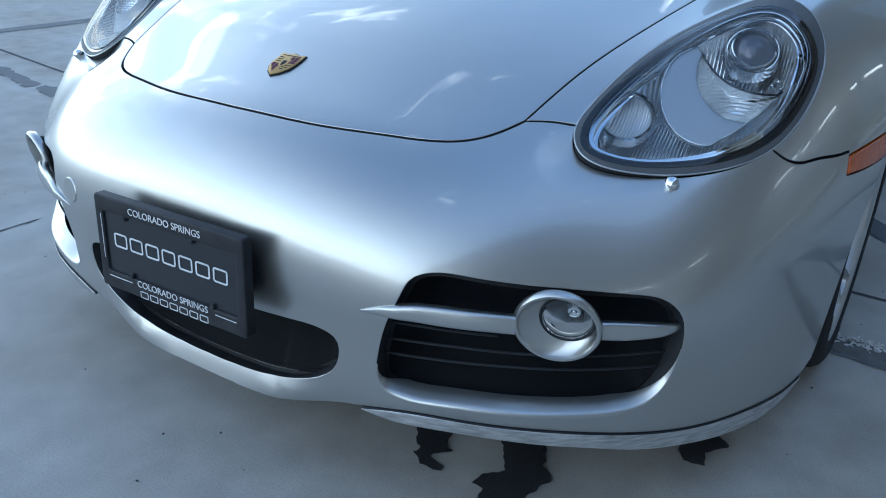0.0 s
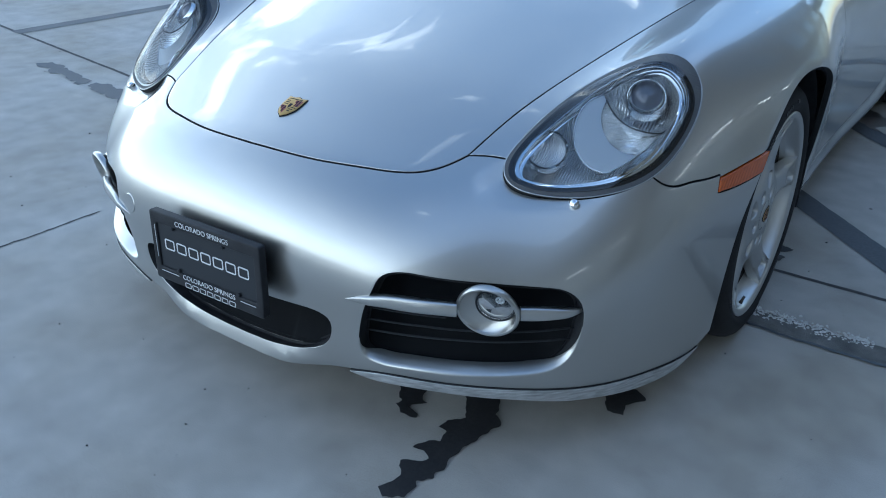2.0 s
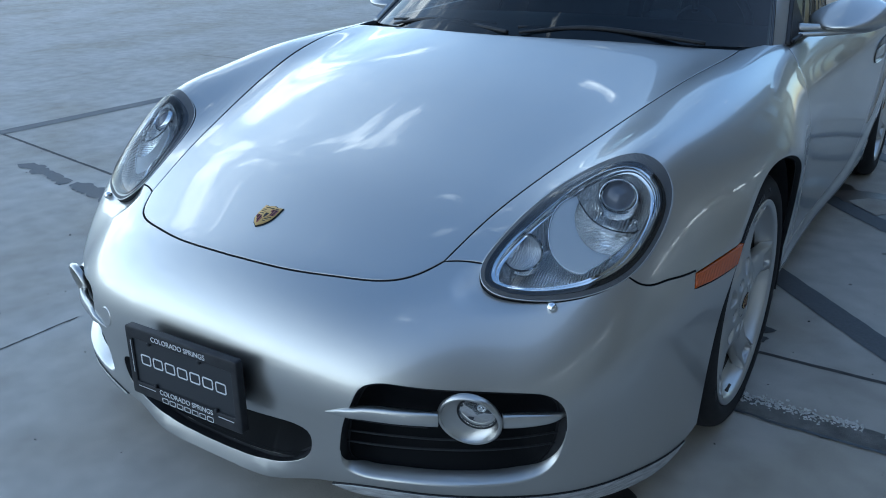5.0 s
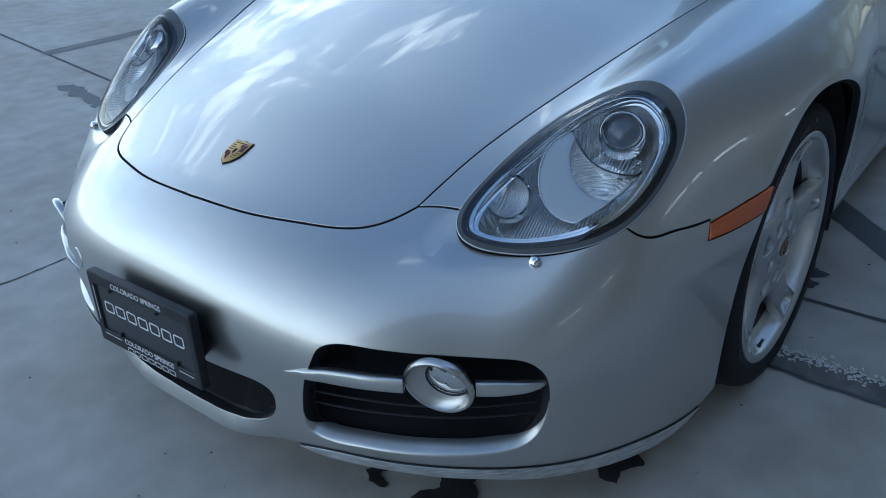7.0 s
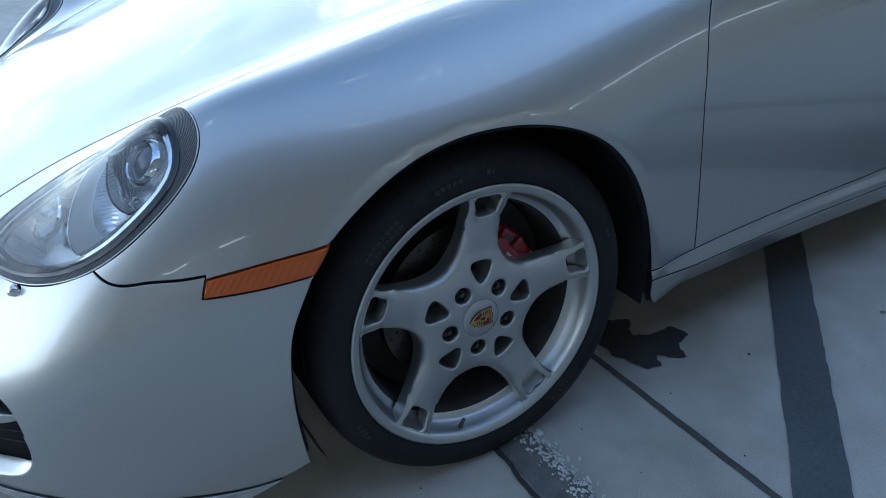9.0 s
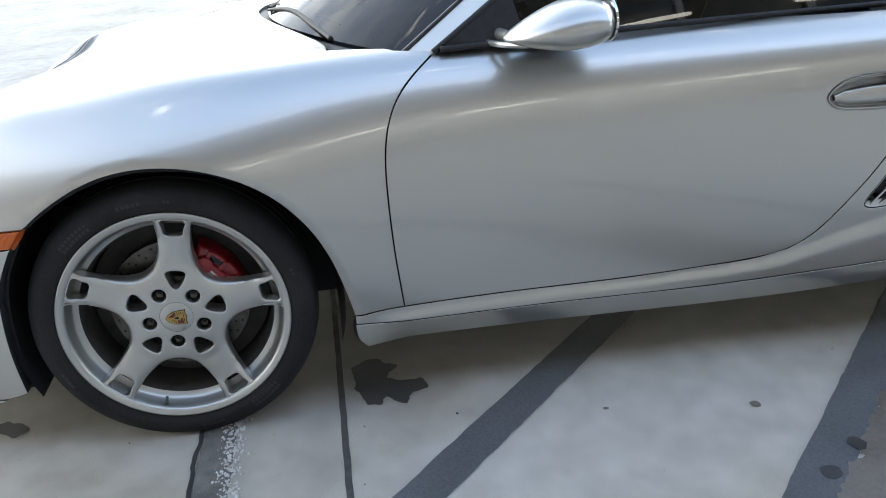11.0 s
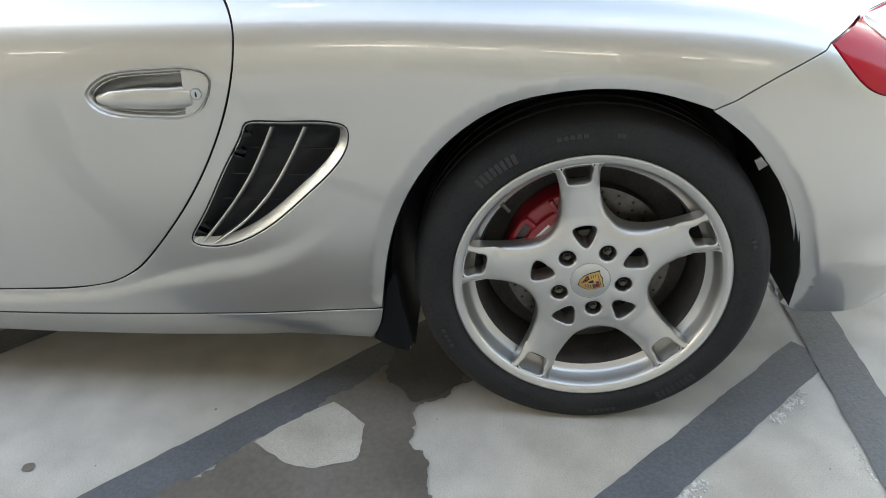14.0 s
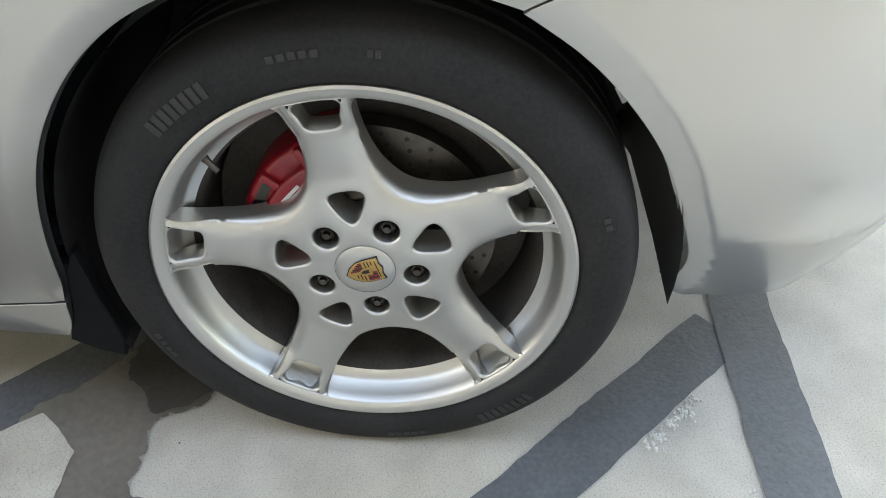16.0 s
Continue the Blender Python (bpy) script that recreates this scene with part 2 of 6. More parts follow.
# ---- ways to lay a flat outline on the skin: flat metres -> ray, and skin -> flat metres ----
def ball(c, sign):
    c = np.array(c)

    def rays(q):
        az, el = q[:, 0] / 0.9, q[:, 1] / 0.9
        d = np.stack([np.sin(az) * np.cos(el), sign * np.cos(az) * np.cos(el), np.sin(el)], -1)
        return c + 1.9 * d, -d

    def flat(p):
        v = p - c
        return np.stack([0.9 * np.arctan2(v[:, 0], sign * v[:, 1]), 0.9 * np.arctan2(v[:, 2], np.hypot(v[:, 0], v[:, 1]))], -1)
    return rays, flat


def from_side():
    return (lambda q: (np.stack([np.full(len(q), 1.5), q[:, 0], q[:, 1]], -1), np.tile((-1.0, 0.0, 0.0), (len(q), 1)))), (lambda p: p[:, 1:3])


def from_top():
    return (lambda q: (np.stack([q[:, 0], q[:, 1], np.full(len(q), 1.6)], -1), np.tile((0.0, 0.0, -1.0), (len(q), 1)))), (lambda p: p[:, :2])


def tube(x, z):
    def rays(q):
        a = q[:, 1] / 0.6
        d = np.stack([np.cos(a), 0 * a, np.sin(a)], -1)
        return np.array((x, 0, z)) + np.stack([0 * a, q[:, 0], 0 * a], -1) + 1.3 * d, -d

    def flat(p):
        return np.stack([p[:, 1], 0.6 * np.arctan2(p[:, 2] - z, p[:, 0] - x)], -1)
    return rays, flat


FRONT, REAR, SIDE, TOP, WING = ball((0, 0.05, 0.2), -1), ball((0, 2.45, 0.35), 1), from_side(), from_top(), tube(0.15, 0.35)


# ---- outlines and sheets ----
def bend(points, step=0.008):
    """A smooth open line through the points, in even steps."""
    p = np.array(points, float)
    k = np.r_[0, np.cumsum(np.maximum(np.linalg.norm(np.diff(p, axis=0), axis=1), 1e-6))]
    n = max(2, int(k[-1] / step) + 1)
    t = np.linspace(0, k[-1], n)
    if len(p) == 2:
        return p[0] + (p[1] - p[0]) * (t / k[-1])[:, None]
    return np.stack([spline(k, p[:, i])(t) for i in range(p.shape[1])], -1)


def join(*lines):
    out = [np.asarray(lines[0])]
    for line in lines[1:]:
        out.append(np.asarray(line)[1:] if np.linalg.norm(np.asarray(line)[0] - out[-1][-1]) < 0.004 else np.asarray(line))
    p = np.concatenate(out)
    return p[:-1] if np.linalg.norm(p[0] - p[-1]) < 0.004 else p


def loop(points, step=0.008):
    """A smooth closed outline through the points."""
    p = np.array(points, float)
    q = np.concatenate([p[-3:], p, p[:3]])
    k = np.r_[0, np.cumsum(np.linalg.norm(np.diff(q, axis=0), axis=1))]
    a, b = k[3], k[3 + len(p)]
    t = np.linspace(a, b, max(8, int((b - a) / step)), endpoint=False)
    return np.stack([spline(k, q[:, i])(t) for i in range(2)], -1)


def area(p):
    return 0.5 * np.sum(p[:, 0] * np.roll(p[:, 1], -1) - np.roll(p[:, 0], -1) * p[:, 1])


def inset(p, d):
    """The outline moved inwards by d (outwards: minus)."""
    if area(p) < 0:
        p = p[::-1]
    e = np.roll(p, -1, 0) - np.roll(p, 1, 0)
    e /= np.maximum(np.linalg.norm(e, axis=1, keepdims=True), 1e-9)
    return p + d * np.stack([-e[:, 1], e[:, 0]], -1)


def within(q, p):
    x, y = q[:, 0][:, None], q[:, 1][:, None]
    a, b = p, np.roll(p, -1, 0)
    up = (a[:, 1] > y) != (b[:, 1] > y)
    dy = b[:, 1] - a[:, 1]
    cut = a[:, 0] + (y - a[:, 1]) * (b[:, 0] - a[:, 0]) / np.where(np.abs(dy) < 1e-12, 1e-12, dy)
    return (up & (x < cut)).sum(1) % 2 == 1


def fill(loops, cell, creases=()):
    """Triangles over an outline with holes, along creases too: flat points and triples."""
    edge = np.concatenate([*loops, *creases])
    lo, hi = loops[0].min(0), loops[0].max(0)
    gx, gy = np.meshgrid(np.arange(lo[0], hi[0], cell), np.arange(lo[1], hi[1], cell * 0.866))
    gx[1::2] += cell / 2
    q = np.stack([gx.ravel(), gy.ravel()], -1)
    keep = within(q, loops[0])
    for h in loops[1:]:
        keep &= ~within(q, h)
    q = q[keep]
    near = np.full(len(q), 9.0)
    for i in range(0, len(edge), 200):
        near = np.minimum(near, np.linalg.norm(q[:, None] - edge[None, i:i + 200], axis=2).min(1))
    q = q[near > 0.55 * cell]
    ties, base = [], 0
    for p in loops:
        ties += [(base + i, base + (i + 1) % len(p)) for i in range(len(p))]
        base += len(p)
    for p in creases:
        ties += [(base + i, base + i + 1) for i in range(len(p) - 1)]
        base += len(p)
    v, _, f, *_ = delaunay_2d_cdt([Vector(a) for a in np.concatenate([edge, q])], ties, [], 0, 1e-7)
    v = np.array([tuple(a) for a in v])
    f = np.array([tuple(a) for a in f if len(a) == 3])
    mid = v[f].mean(1)
    keep = within(mid, loops[0])
    for h in loops[1:]:
        keep &= ~within(mid, h)
    return v, f[keep]


def mesh_of(name, verts, faces, material, normals=None, smooth=True):
    me = bpy.data.meshes.new(name)
    me.from_pydata([tuple(map(float, a)) for a in verts], [], [tuple(map(int, a)) for a in faces])
    me.materials.append(material)
    if smooth:
        me.polygons.foreach_set("use_smooth", [True] * len(me.polygons))
    if normals is not None:
        me.normals_split_custom_set_from_vertices([tuple(map(float, a)) for a in normals])
    me.update()
    return me


def put(name, me, parent=None, label=""):
    ob = new(name, me)
    ob.parent = parent
    return tagged(ob, label)


def skin(way, q):
    return meet(*way[0](q))


def sheet(name, way, loops, material, parent, cell=0.016, gap=0.0026, depth=0.014, lift=0.0, flip=False, label="", shape=None, lip=0.006, inner=None, creases=()):
    """A panel of the body: an outline with holes laid on the skin, with turned-in edges."""
    loops = [inset(loops[0], gap)] + [inset(h, -gap) for h in loops[1:]]
    v, f = fill(loops, cell, [c[within(c, inset(loops[0], 0.007))] for c in creases])
    p = skin(way, v)
    n = slope(p)
    if shape is not None:
        p, n = shape(p, n, f)
    p = p + n * lift
    a, b, c = p[f[:, 0]], p[f[:, 1]], p[f[:, 2]]
    turned = (np.cross(b - a, c - a) * n[f].mean(1)).sum(1) < 0
    f[turned] = f[turned][:, ::-1]
    count = {}
    for t in f:
        for i in range(3):
            e = (t[i], t[(i + 1) % 3])
            count[e] = 1
    rim = [e for e in count if (e[1], e[0]) not in count]
    out = np.zeros_like(p)
    for i, j in rim:
        d = p[j] - p[i]
        for k in (i, j):
            s = np.cross(d, n[k])
            out[k] += s / max(np.linalg.norm(s), 1e-9)
    ids = sorted({i for e in rim for i in e})
    out[ids] /= np.maximum(np.linalg.norm(out[ids], axis=1, keepdims=True), 1e-9)
    nn = n.copy()
    nn[ids] = n[ids] + 0.03 * out[ids]
    at = {i: k for k, i in enumerate(ids)}
    base, m = len(p), len(ids)
    rolled = p[ids] + out[ids] * 0.0010 - n[ids] * 0.0012
    deep = rolled - n[ids] * depth
    foot = deep + out[ids] * lip
    verts = np.concatenate([p, rolled, deep, deep, foot])
    norms = np.concatenate([nn, n[ids] * 0.4 + out[ids], out[ids], n[ids], n[ids]])
    norms /= np.linalg.norm(norms, axis=1, keepdims=True)
    faces = [tuple(t) for t in f]
    for i, j in rim:
        a, b = at[i], at[j]
        faces += [(i, base + a, base + b, j), (base + a, base + m + a, base + m + b, base + b), (base + 2 * m + a, base + 3 * m + a, base + 3 * m + b, base + 2 * m + b)]
    if flip:
        verts, norms = verts * (-1, 1, 1), norms * (-1, 1, 1)
        faces = [t[::-1] for t in faces]
    me = mesh_of(name, verts, faces, material, norms)
    # dark walls put the shade of the panel gaps into the colour
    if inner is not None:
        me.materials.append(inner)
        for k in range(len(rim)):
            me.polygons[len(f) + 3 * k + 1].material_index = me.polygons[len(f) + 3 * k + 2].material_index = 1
    return put(name, me, parent, label)


def lathe(profile, n=96, axis="x"):
    """A turned shape about the x axis from (radius, x) pairs: points and quads."""
    pr = np.array(profile, float)
    a = np.linspace(0, 2 * np.pi, n, endpoint=False)
    v = np.stack([np.repeat(pr[:, 1][:, None], n, 1), pr[:, 0][:, None] * np.cos(a), pr[:, 0][:, None] * np.sin(a)], -1).reshape(-1, 3)
    f = [(i * n + j, i * n + (j + 1) % n, (i + 1) * n + (j + 1) % n, (i + 1) * n + j) for i in range(len(pr) - 1) for j in range(n)]
    return v, f


def turned(name, profile, material, parent, m=None, n=96, label="", sharp=30):
    v, f = lathe(profile, n)
    if m is not None:
        v = np.array([tuple(m @ Vector(a)) for a in v])
    me = mesh_of(name, v, f, material)
    me.set_sharp_from_angle(angle=radians(sharp))
    return put(name, me, parent, label)


def prism(outline, z0, z1, bevel=0.0, holes=(), cell=0.03, hole_bevel=None):
    """A flat plate of an outline between two heights, with rounded upper edges: points and faces."""
    hb = bevel if hole_bevel is None else hole_bevel
    loops = [outline if area(outline) > 0 else outline[::-1]] + [p if area(p) > 0 else p[::-1] for p in holes]
    rounds = [bevel] + [-hb] * len(holes)
    v, f = fill([inset(p, r) for p, r in zip(loops, rounds)], cell)
    v3 = [(a[0], a[1], z1) for a in v]
    faces = [tuple(t) if area(v[t]) > 0 else tuple(t[::-1]) for t in f]
    for p, r in zip(loops, rounds):
        n, b, d = len(p), len(v3), abs(r)
        steps = [(1 - math.sin(radians(g)), 1 - math.cos(radians(g))) for g in (0, 30, 60, 90)] if d else [(0, 0)]
        for k, drop in steps:
            v3 += [(q[0], q[1], z1 - d * drop) for q in inset(p, r * k)]
        v3 += [(q[0], q[1], z0) for q in p]
        for k in range(len(steps)):
            faces += [(b + k * n + i, b + (k + 1) * n + i, b + (k + 1) * n + (i + 1) % n, b + k * n + (i + 1) % n)[::1 if r >= 0 else -1] for i in range(n)]
    return np.array(v3), faces


def solid(name, outline, z0, z1, material, parent, m=None, bevel=0.0, holes=(), cell=0.03, label="", sharp=35):
    v, f = prism(outline, z0, z1, bevel, holes, cell)
    if m is not None:
        v = np.array([tuple(m @ Vector(a)) for a in v])
    me = mesh_of(name, v, f, material)
    bm = bmesh.new()
    bm.from_mesh(me)
    bmesh.ops.remove_doubles(bm, verts=bm.verts, dist=1e-5)
    bmesh.ops.recalc_face_normals(bm, faces=bm.faces)
    bm.to_mesh(me)
    bm.free()
    me.set_sharp_from_angle(angle=radians(sharp))
    return put(name, me, parent, label)


def circle(r, n=48, cx=0.0, cy=0.0, ry=None):
    a = np.linspace(0, 2 * np.pi, n, endpoint=False)
    return np.stack([cx + r * np.cos(a), cy + (ry or r) * np.sin(a)], -1)


def rod(name, points, radius, material, parent, sides=8, taper=None, label=""):
    """A round bar along a smooth line."""
    p = bend(points, 0.01)
    t = np.gradient(p, axis=0)
    t /= np.linalg.norm(t, axis=1, keepdims=True)
    up = np.where(np.abs(t[:, 2:]) > 0.9, (1.0, 0, 0), (0, 0, 1.0))
    s = np.cross(t, up)
    s /= np.linalg.norm(s, axis=1, keepdims=True)
    w = np.cross(s, t)
    a = np.linspace(0, 2 * np.pi, sides, endpoint=False)
    r = np.full(len(p), radius) if taper is None else np.interp(np.linspace(0, 1, len(p)), np.linspace(0, 1, len(taper)), taper)
    v = (p[:, None] + r[:, None, None] * (np.cos(a)[None, :, None] * s[:, None] + np.sin(a)[None, :, None] * w[:, None])).reshape(-1, 3)
    f = [(i * sides + j, i * sides + (j + 1) % sides, (i + 1) * sides + (j + 1) % sides, (i + 1) * sides + j) for i in range(len(p) - 1) for j in range(sides)]
    f += [tuple(range(sides))[::-1], tuple((len(p) - 1) * sides + j for j in range(sides))]
    return put(name, mesh_of(name, v, f, material), parent, label)




def block(w, h, r=0.006, cx=0.0, cy=0.0):
    """A rectangle with round corners."""
    out = []
    for sx, sy, a0 in ((1, 1, 0), (-1, 1, 90), (-1, -1, 180), (1, -1, 270)):
        for a in np.radians(np.linspace(a0, a0 + 90, 6)):
            out.append((cx + sx * (w / 2 - r) + r * math.cos(a), cy + sy * (h / 2 - r) + r * math.sin(a)))
    return np.array(out)
# ---- the ground ----
def slab_material():
    m = shader("concrete", (0.40, 0.39, 0.37), 0.85)
    t = m.node_tree
    n, l, b = t.nodes, t.links, t.nodes["Principled BSDF"]
    tc = n.new("ShaderNodeTexCoord")

    def noise_at(scale, detail, stretch=(1, 1, 1)):
        mp, k = n.new("ShaderNodeMapping"), n.new("ShaderNodeTexNoise")
        mp.inputs["Scale"].default_value = stretch
        k.inputs["Scale"].default_value, k.inputs["Detail"].default_value = scale, detail
        l.new(tc.outputs["Object"], mp.inputs["Vector"])
        l.new(mp.outputs["Vector"], k.inputs["Vector"])
        return k.outputs["Fac"]
    wide, mid, fine, comb = noise_at(0.9, 6), noise_at(9, 9), noise_at(330, 3), noise_at(6, 5, (4, 30, 1))
    ramp = n.new("ShaderNodeValToRGB")
    e = ramp.color_ramp.elements
    e[0].position, e[1].position, e[0].color, e[1].color = 0.30, 0.70, (0.36, 0.345, 0.32, 1), (0.56, 0.545, 0.51, 1)
    sum1 = n.new("ShaderNodeMath")
    sum1.operation = "MULTIPLY_ADD"
    sum1.inputs[1].default_value = 0.16
    l.new(wide, sum1.inputs[0])
    sum2 = n.new("ShaderNodeMath")
    sum2.operation = "MULTIPLY_ADD"
    sum2.inputs[1].default_value = 0.30
    l.new(mid, sum2.inputs[0])
    sum3 = n.new("ShaderNodeMath")
    sum3.operation = "MULTIPLY"
    sum3.inputs[1].default_value = 0.54
    both = n.new("ShaderNodeMath")
    both.operation = "ADD"
    l.new(fine, both.inputs[0])
    l.new(mid, both.inputs[1])
    half_of = n.new("ShaderNodeMath")
    half_of.operation = "MULTIPLY"
    half_of.inputs[1].default_value = 0.5
    l.new(both.outputs[0], half_of.inputs[0])
    l.new(half_of.outputs[0], sum3.inputs[0])
    l.new(sum3.outputs[0], sum2.inputs[2])
    l.new(sum2.outputs[0], sum1.inputs[2])
    l.new(sum1.outputs[0], ramp.inputs["Fac"])
    # sandy specks and pits, then broad brownish blotches
    speck = n.new("ShaderNodeValToRGB")
    speck.color_ramp.elements[0].position, speck.color_ramp.elements[1].position = 0.34, 0.47
    speck.color_ramp.elements[0].color = (0.48, 0.46, 0.43, 1)
    l.new(noise_at(380, 4), speck.inputs["Fac"])
    pits = n.new("ShaderNodeMixRGB")
    pits.blend_type = "MULTIPLY"
    pits.inputs["Fac"].default_value = 0.5
    l.new(ramp.outputs["Color"], pits.inputs["Color1"])
    l.new(speck.outputs["Color"], pits.inputs["Color2"])
    blot = n.new("ShaderNodeValToRGB")
    blot.color_ramp.elements[0].position, blot.color_ramp.elements[1].position = 0.40, 0.66
    blot.color_ramp.elements[0].color, blot.color_ramp.elements[1].color = (1, 1, 1, 1), (0.80, 0.755, 0.68, 1)
    l.new(noise_at(1.3, 7), blot.inputs["Fac"])
    stain = n.new("ShaderNodeMixRGB")
    stain.blend_type = "MULTIPLY"
    stain.inputs["Fac"].default_value = 0.8
    l.new(pits.outputs["Color"], stain.inputs["Color1"])
    l.new(blot.outputs["Color"], stain.inputs["Color2"])
    l.new(stain.outputs["Color"], b.inputs["Base Color"])
    k1, k2 = n.new("ShaderNodeBump"), n.new("ShaderNodeBump")
    k1.inputs["Strength"].default_value, k1.inputs["Distance"].default_value = 0.3, 0.0015
    k2.inputs["Strength"].default_value, k2.inputs["Distance"].default_value = 0.12, 0.002
    l.new(fine, k1.inputs["Height"])
    l.new(comb, k2.inputs["Height"])
    l.new(k1.outputs["Normal"], k2.inputs["Normal"])
    l.new(k2.outputs["Normal"], b.inputs["Normal"])
    return m


CONCRETE = slab_material()
CONCRETE.node_tree.nodes["Principled BSDF"].inputs["Specular IOR Level"].default_value = 0.2
DARK_COAT = grain(shader("dark_line_paint", (0.07, 0.075, 0.085), 0.7), 6, (0.062, 0.068, 0.078), (0.105, 0.112, 0.124), 0.5, 0.45, rough=(0.5, 0.8), depth=0.002)
WET = grain(shader("wet_concrete", (0.14, 0.13, 0.12), 0.35), 4, (0.095, 0.084, 0.074), (0.165, 0.148, 0.13), 0.35, 0.3, rough=(0.25, 0.6), depth=0.001)
SOAKED_SHADE = grain(shader("soaked_shaded_concrete", (0.05, 0.045, 0.042), 0.3), 5, (0.036, 0.033, 0.032), (0.070, 0.062, 0.056), 0.4, 0.3, rough=(0.22, 0.5), depth=0.001)
OIL = grain(shader("oily_stain", (0.035, 0.035, 0.038), 0.4), 6, (0.025, 0.026, 0.03), (0.05, 0.05, 0.052), 0.4, 0.3, rough=(0.3, 0.6), depth=0.001)
JOINT = grain(shader("joint_filler", (0.10, 0.10, 0.10), 0.9), 20, (0.035, 0.036, 0.038), (0.10, 0.098, 0.094), 0.4, 0.6, depth=0.002)
PATCH = grain(shader("patched_mortar", (0.2, 0.2, 0.2), 0.9), 18, (0.07, 0.072, 0.07), (0.27, 0.265, 0.25), 0.5, 0.9, depth=0.006)
LIME = grain(shader("old_white_paint", (0.6, 0.6, 0.58), 0.8), 30, (0.45, 0.45, 0.43), (0.72, 0.72, 0.70), 0.5, 0.4, depth=0.001)


def flat_ob(name, outline, z, material, label, category, cell=0.05, kind="structure", parent=None):
    v, f = fill([outline if area(outline) > 0 else outline[::-1]], cell)
    f = [tuple(t) if area(v[t]) > 0 else tuple(t[::-1]) for t in f]
    ob = put(name, mesh_of(name, np.c_[v, np.full(len(v), z)], f, material), parent)
    return tagged(ob, label, category, kind=kind) if parent is None else ob


def rough_line(points, step, amount, seed, closed=True):
    """A frayed outline: even steps pushed about by noise."""
    p = np.array(points, float)
    if closed:
        p = np.concatenate([p, p[:1]])
    k = np.r_[0, np.cumsum(np.linalg.norm(np.diff(p, axis=0), axis=1))]
    t = np.arange(0, k[-1], step)
    q = np.stack([np.interp(t, k, p[:, i]) for i in range(2)], -1)
    push = np.array([(noise.noise((a[0] * 14, a[1] * 14, seed)) + 0.7 * noise.noise((a[0] * 60, a[1] * 60, seed + 3)), noise.noise((a[0] * 14, a[1] * 14, seed + 7)) + 0.7 * noise.noise((a[0] * 60, a[1] * 60, seed + 9))) for a in q])
    return q + amount * push


def band(a, b, w, amount=0.003, seed=0.0):
    """The outline of a straight strip of a width from a to b."""
    a, b = np.array(a, float), np.array(b, float)
    d = (b - a) / np.linalg.norm(b - a)
    s = np.array((-d[1], d[0])) * w / 2
    return rough_line([a - s, b - s, b + s, a + s], 0.02, amount, seed)


me = mesh_of("ground", [(-400, -400, 0), (400, -400, 0), (400, 400, 0), (-400, 400, 0)], [(0, 1, 2, 3)], CONCRETE)
tagged(new("ground", me), "light grey brushed concrete yard with stains and specks", "ground", kind="structure")
for k, c in enumerate((1.69, 2.655, 3.58)):
    x1 = 2.4
    x0 = -0.9 if k < 2 else c - 2.96
    flat_ob("line_marking", band((x0, c - x0), (x1, c - x1), 0.10, 0.003, k + 0.5), 0.0022, DARK_COAT, "dark grey painted-over hatch line on the concrete", "line marking")
flat_ob("line_marking", band((-1.2, 3.008), (2.6, 3.0), 0.105, 0.003, 8.5), 0.0034, DARK_COAT, "dark grey painted-over border line on the concrete", "line marking")
flat_ob("line_marking", band((-3.82, 0.72), (-3.62, 2.6), 0.12, 0.004, 9.5), 0.0022, DARK_COAT, "faint dark painted-over line on the concrete", "line marking")
flat_ob("line_marking", band((-12.6, 5.3), (-10.6, 8.7), 0.14, 0.01, 10.5), 0.0022, DARK_COAT, "far dark line on the concrete", "line marking")
for y, x0, x1, w in ((0.348, -1.9, 3.4, 0.016), (3.39, -5, 3.4, 0.009)):
    flat_ob("joint", band((x0, y), (x1, y), w, 0.0015, y), 0.0012, JOINT, "dark sealed joint between concrete slabs", "joint")
flat_ob("joint", band((-5.2, 0.945), (-1.6, 0.40), 0.02, 0.003, 3.1), 0.0012, JOINT, "dark open joint between concrete slabs", "joint")
flat_ob("dark_patch", rough_line([(-3.07, 0.38), (-3.0, 0.45), (-2.74, 0.41), (-2.53, 0.37), (-2.50, 0.28), (-2.76, 0.33)], 0.02, 0.03, 5.9), 0.0024, DARK_COAT, "worn remains of a dark painted line on the concrete", "patch")
flat_ob("dark_patch", rough_line([(-2.47, 0.37), (-2.21, 0.36), (-1.95, 0.30), (-1.92, 0.21), (-2.25, 0.24), (-2.46, 0.28)], 0.02, 0.03, 6.9), 0.0024, DARK_COAT, "worn remains of a dark painted line on the concrete", "patch")
flat_ob("crack", rough_line([(-1.20, -1.1), (-1.165, -0.8), (-1.15, -0.55), (-1.142, -0.55), (-1.157, -0.8), (-1.185, -1.1)], 0.02, 0.008, 4.2), 0.0012, JOINT, "thin wandering crack in the concrete", "crack")
flat_ob("crack", band((-1.0, 0.002), (2.4, 0.002), 0.011, 0.006, 15.5), 0.0036, OIL, "dark broken edge of the mortar strip", "crack")
flat_ob("mortar_strip", band((-1.0, 0.045), (2.4, 0.045), 0.088, 0.010, 5.5), 0.0024, PATCH, "rough broken grey mortar strip with pitted edge", "strip")
rng = random.Random(5)
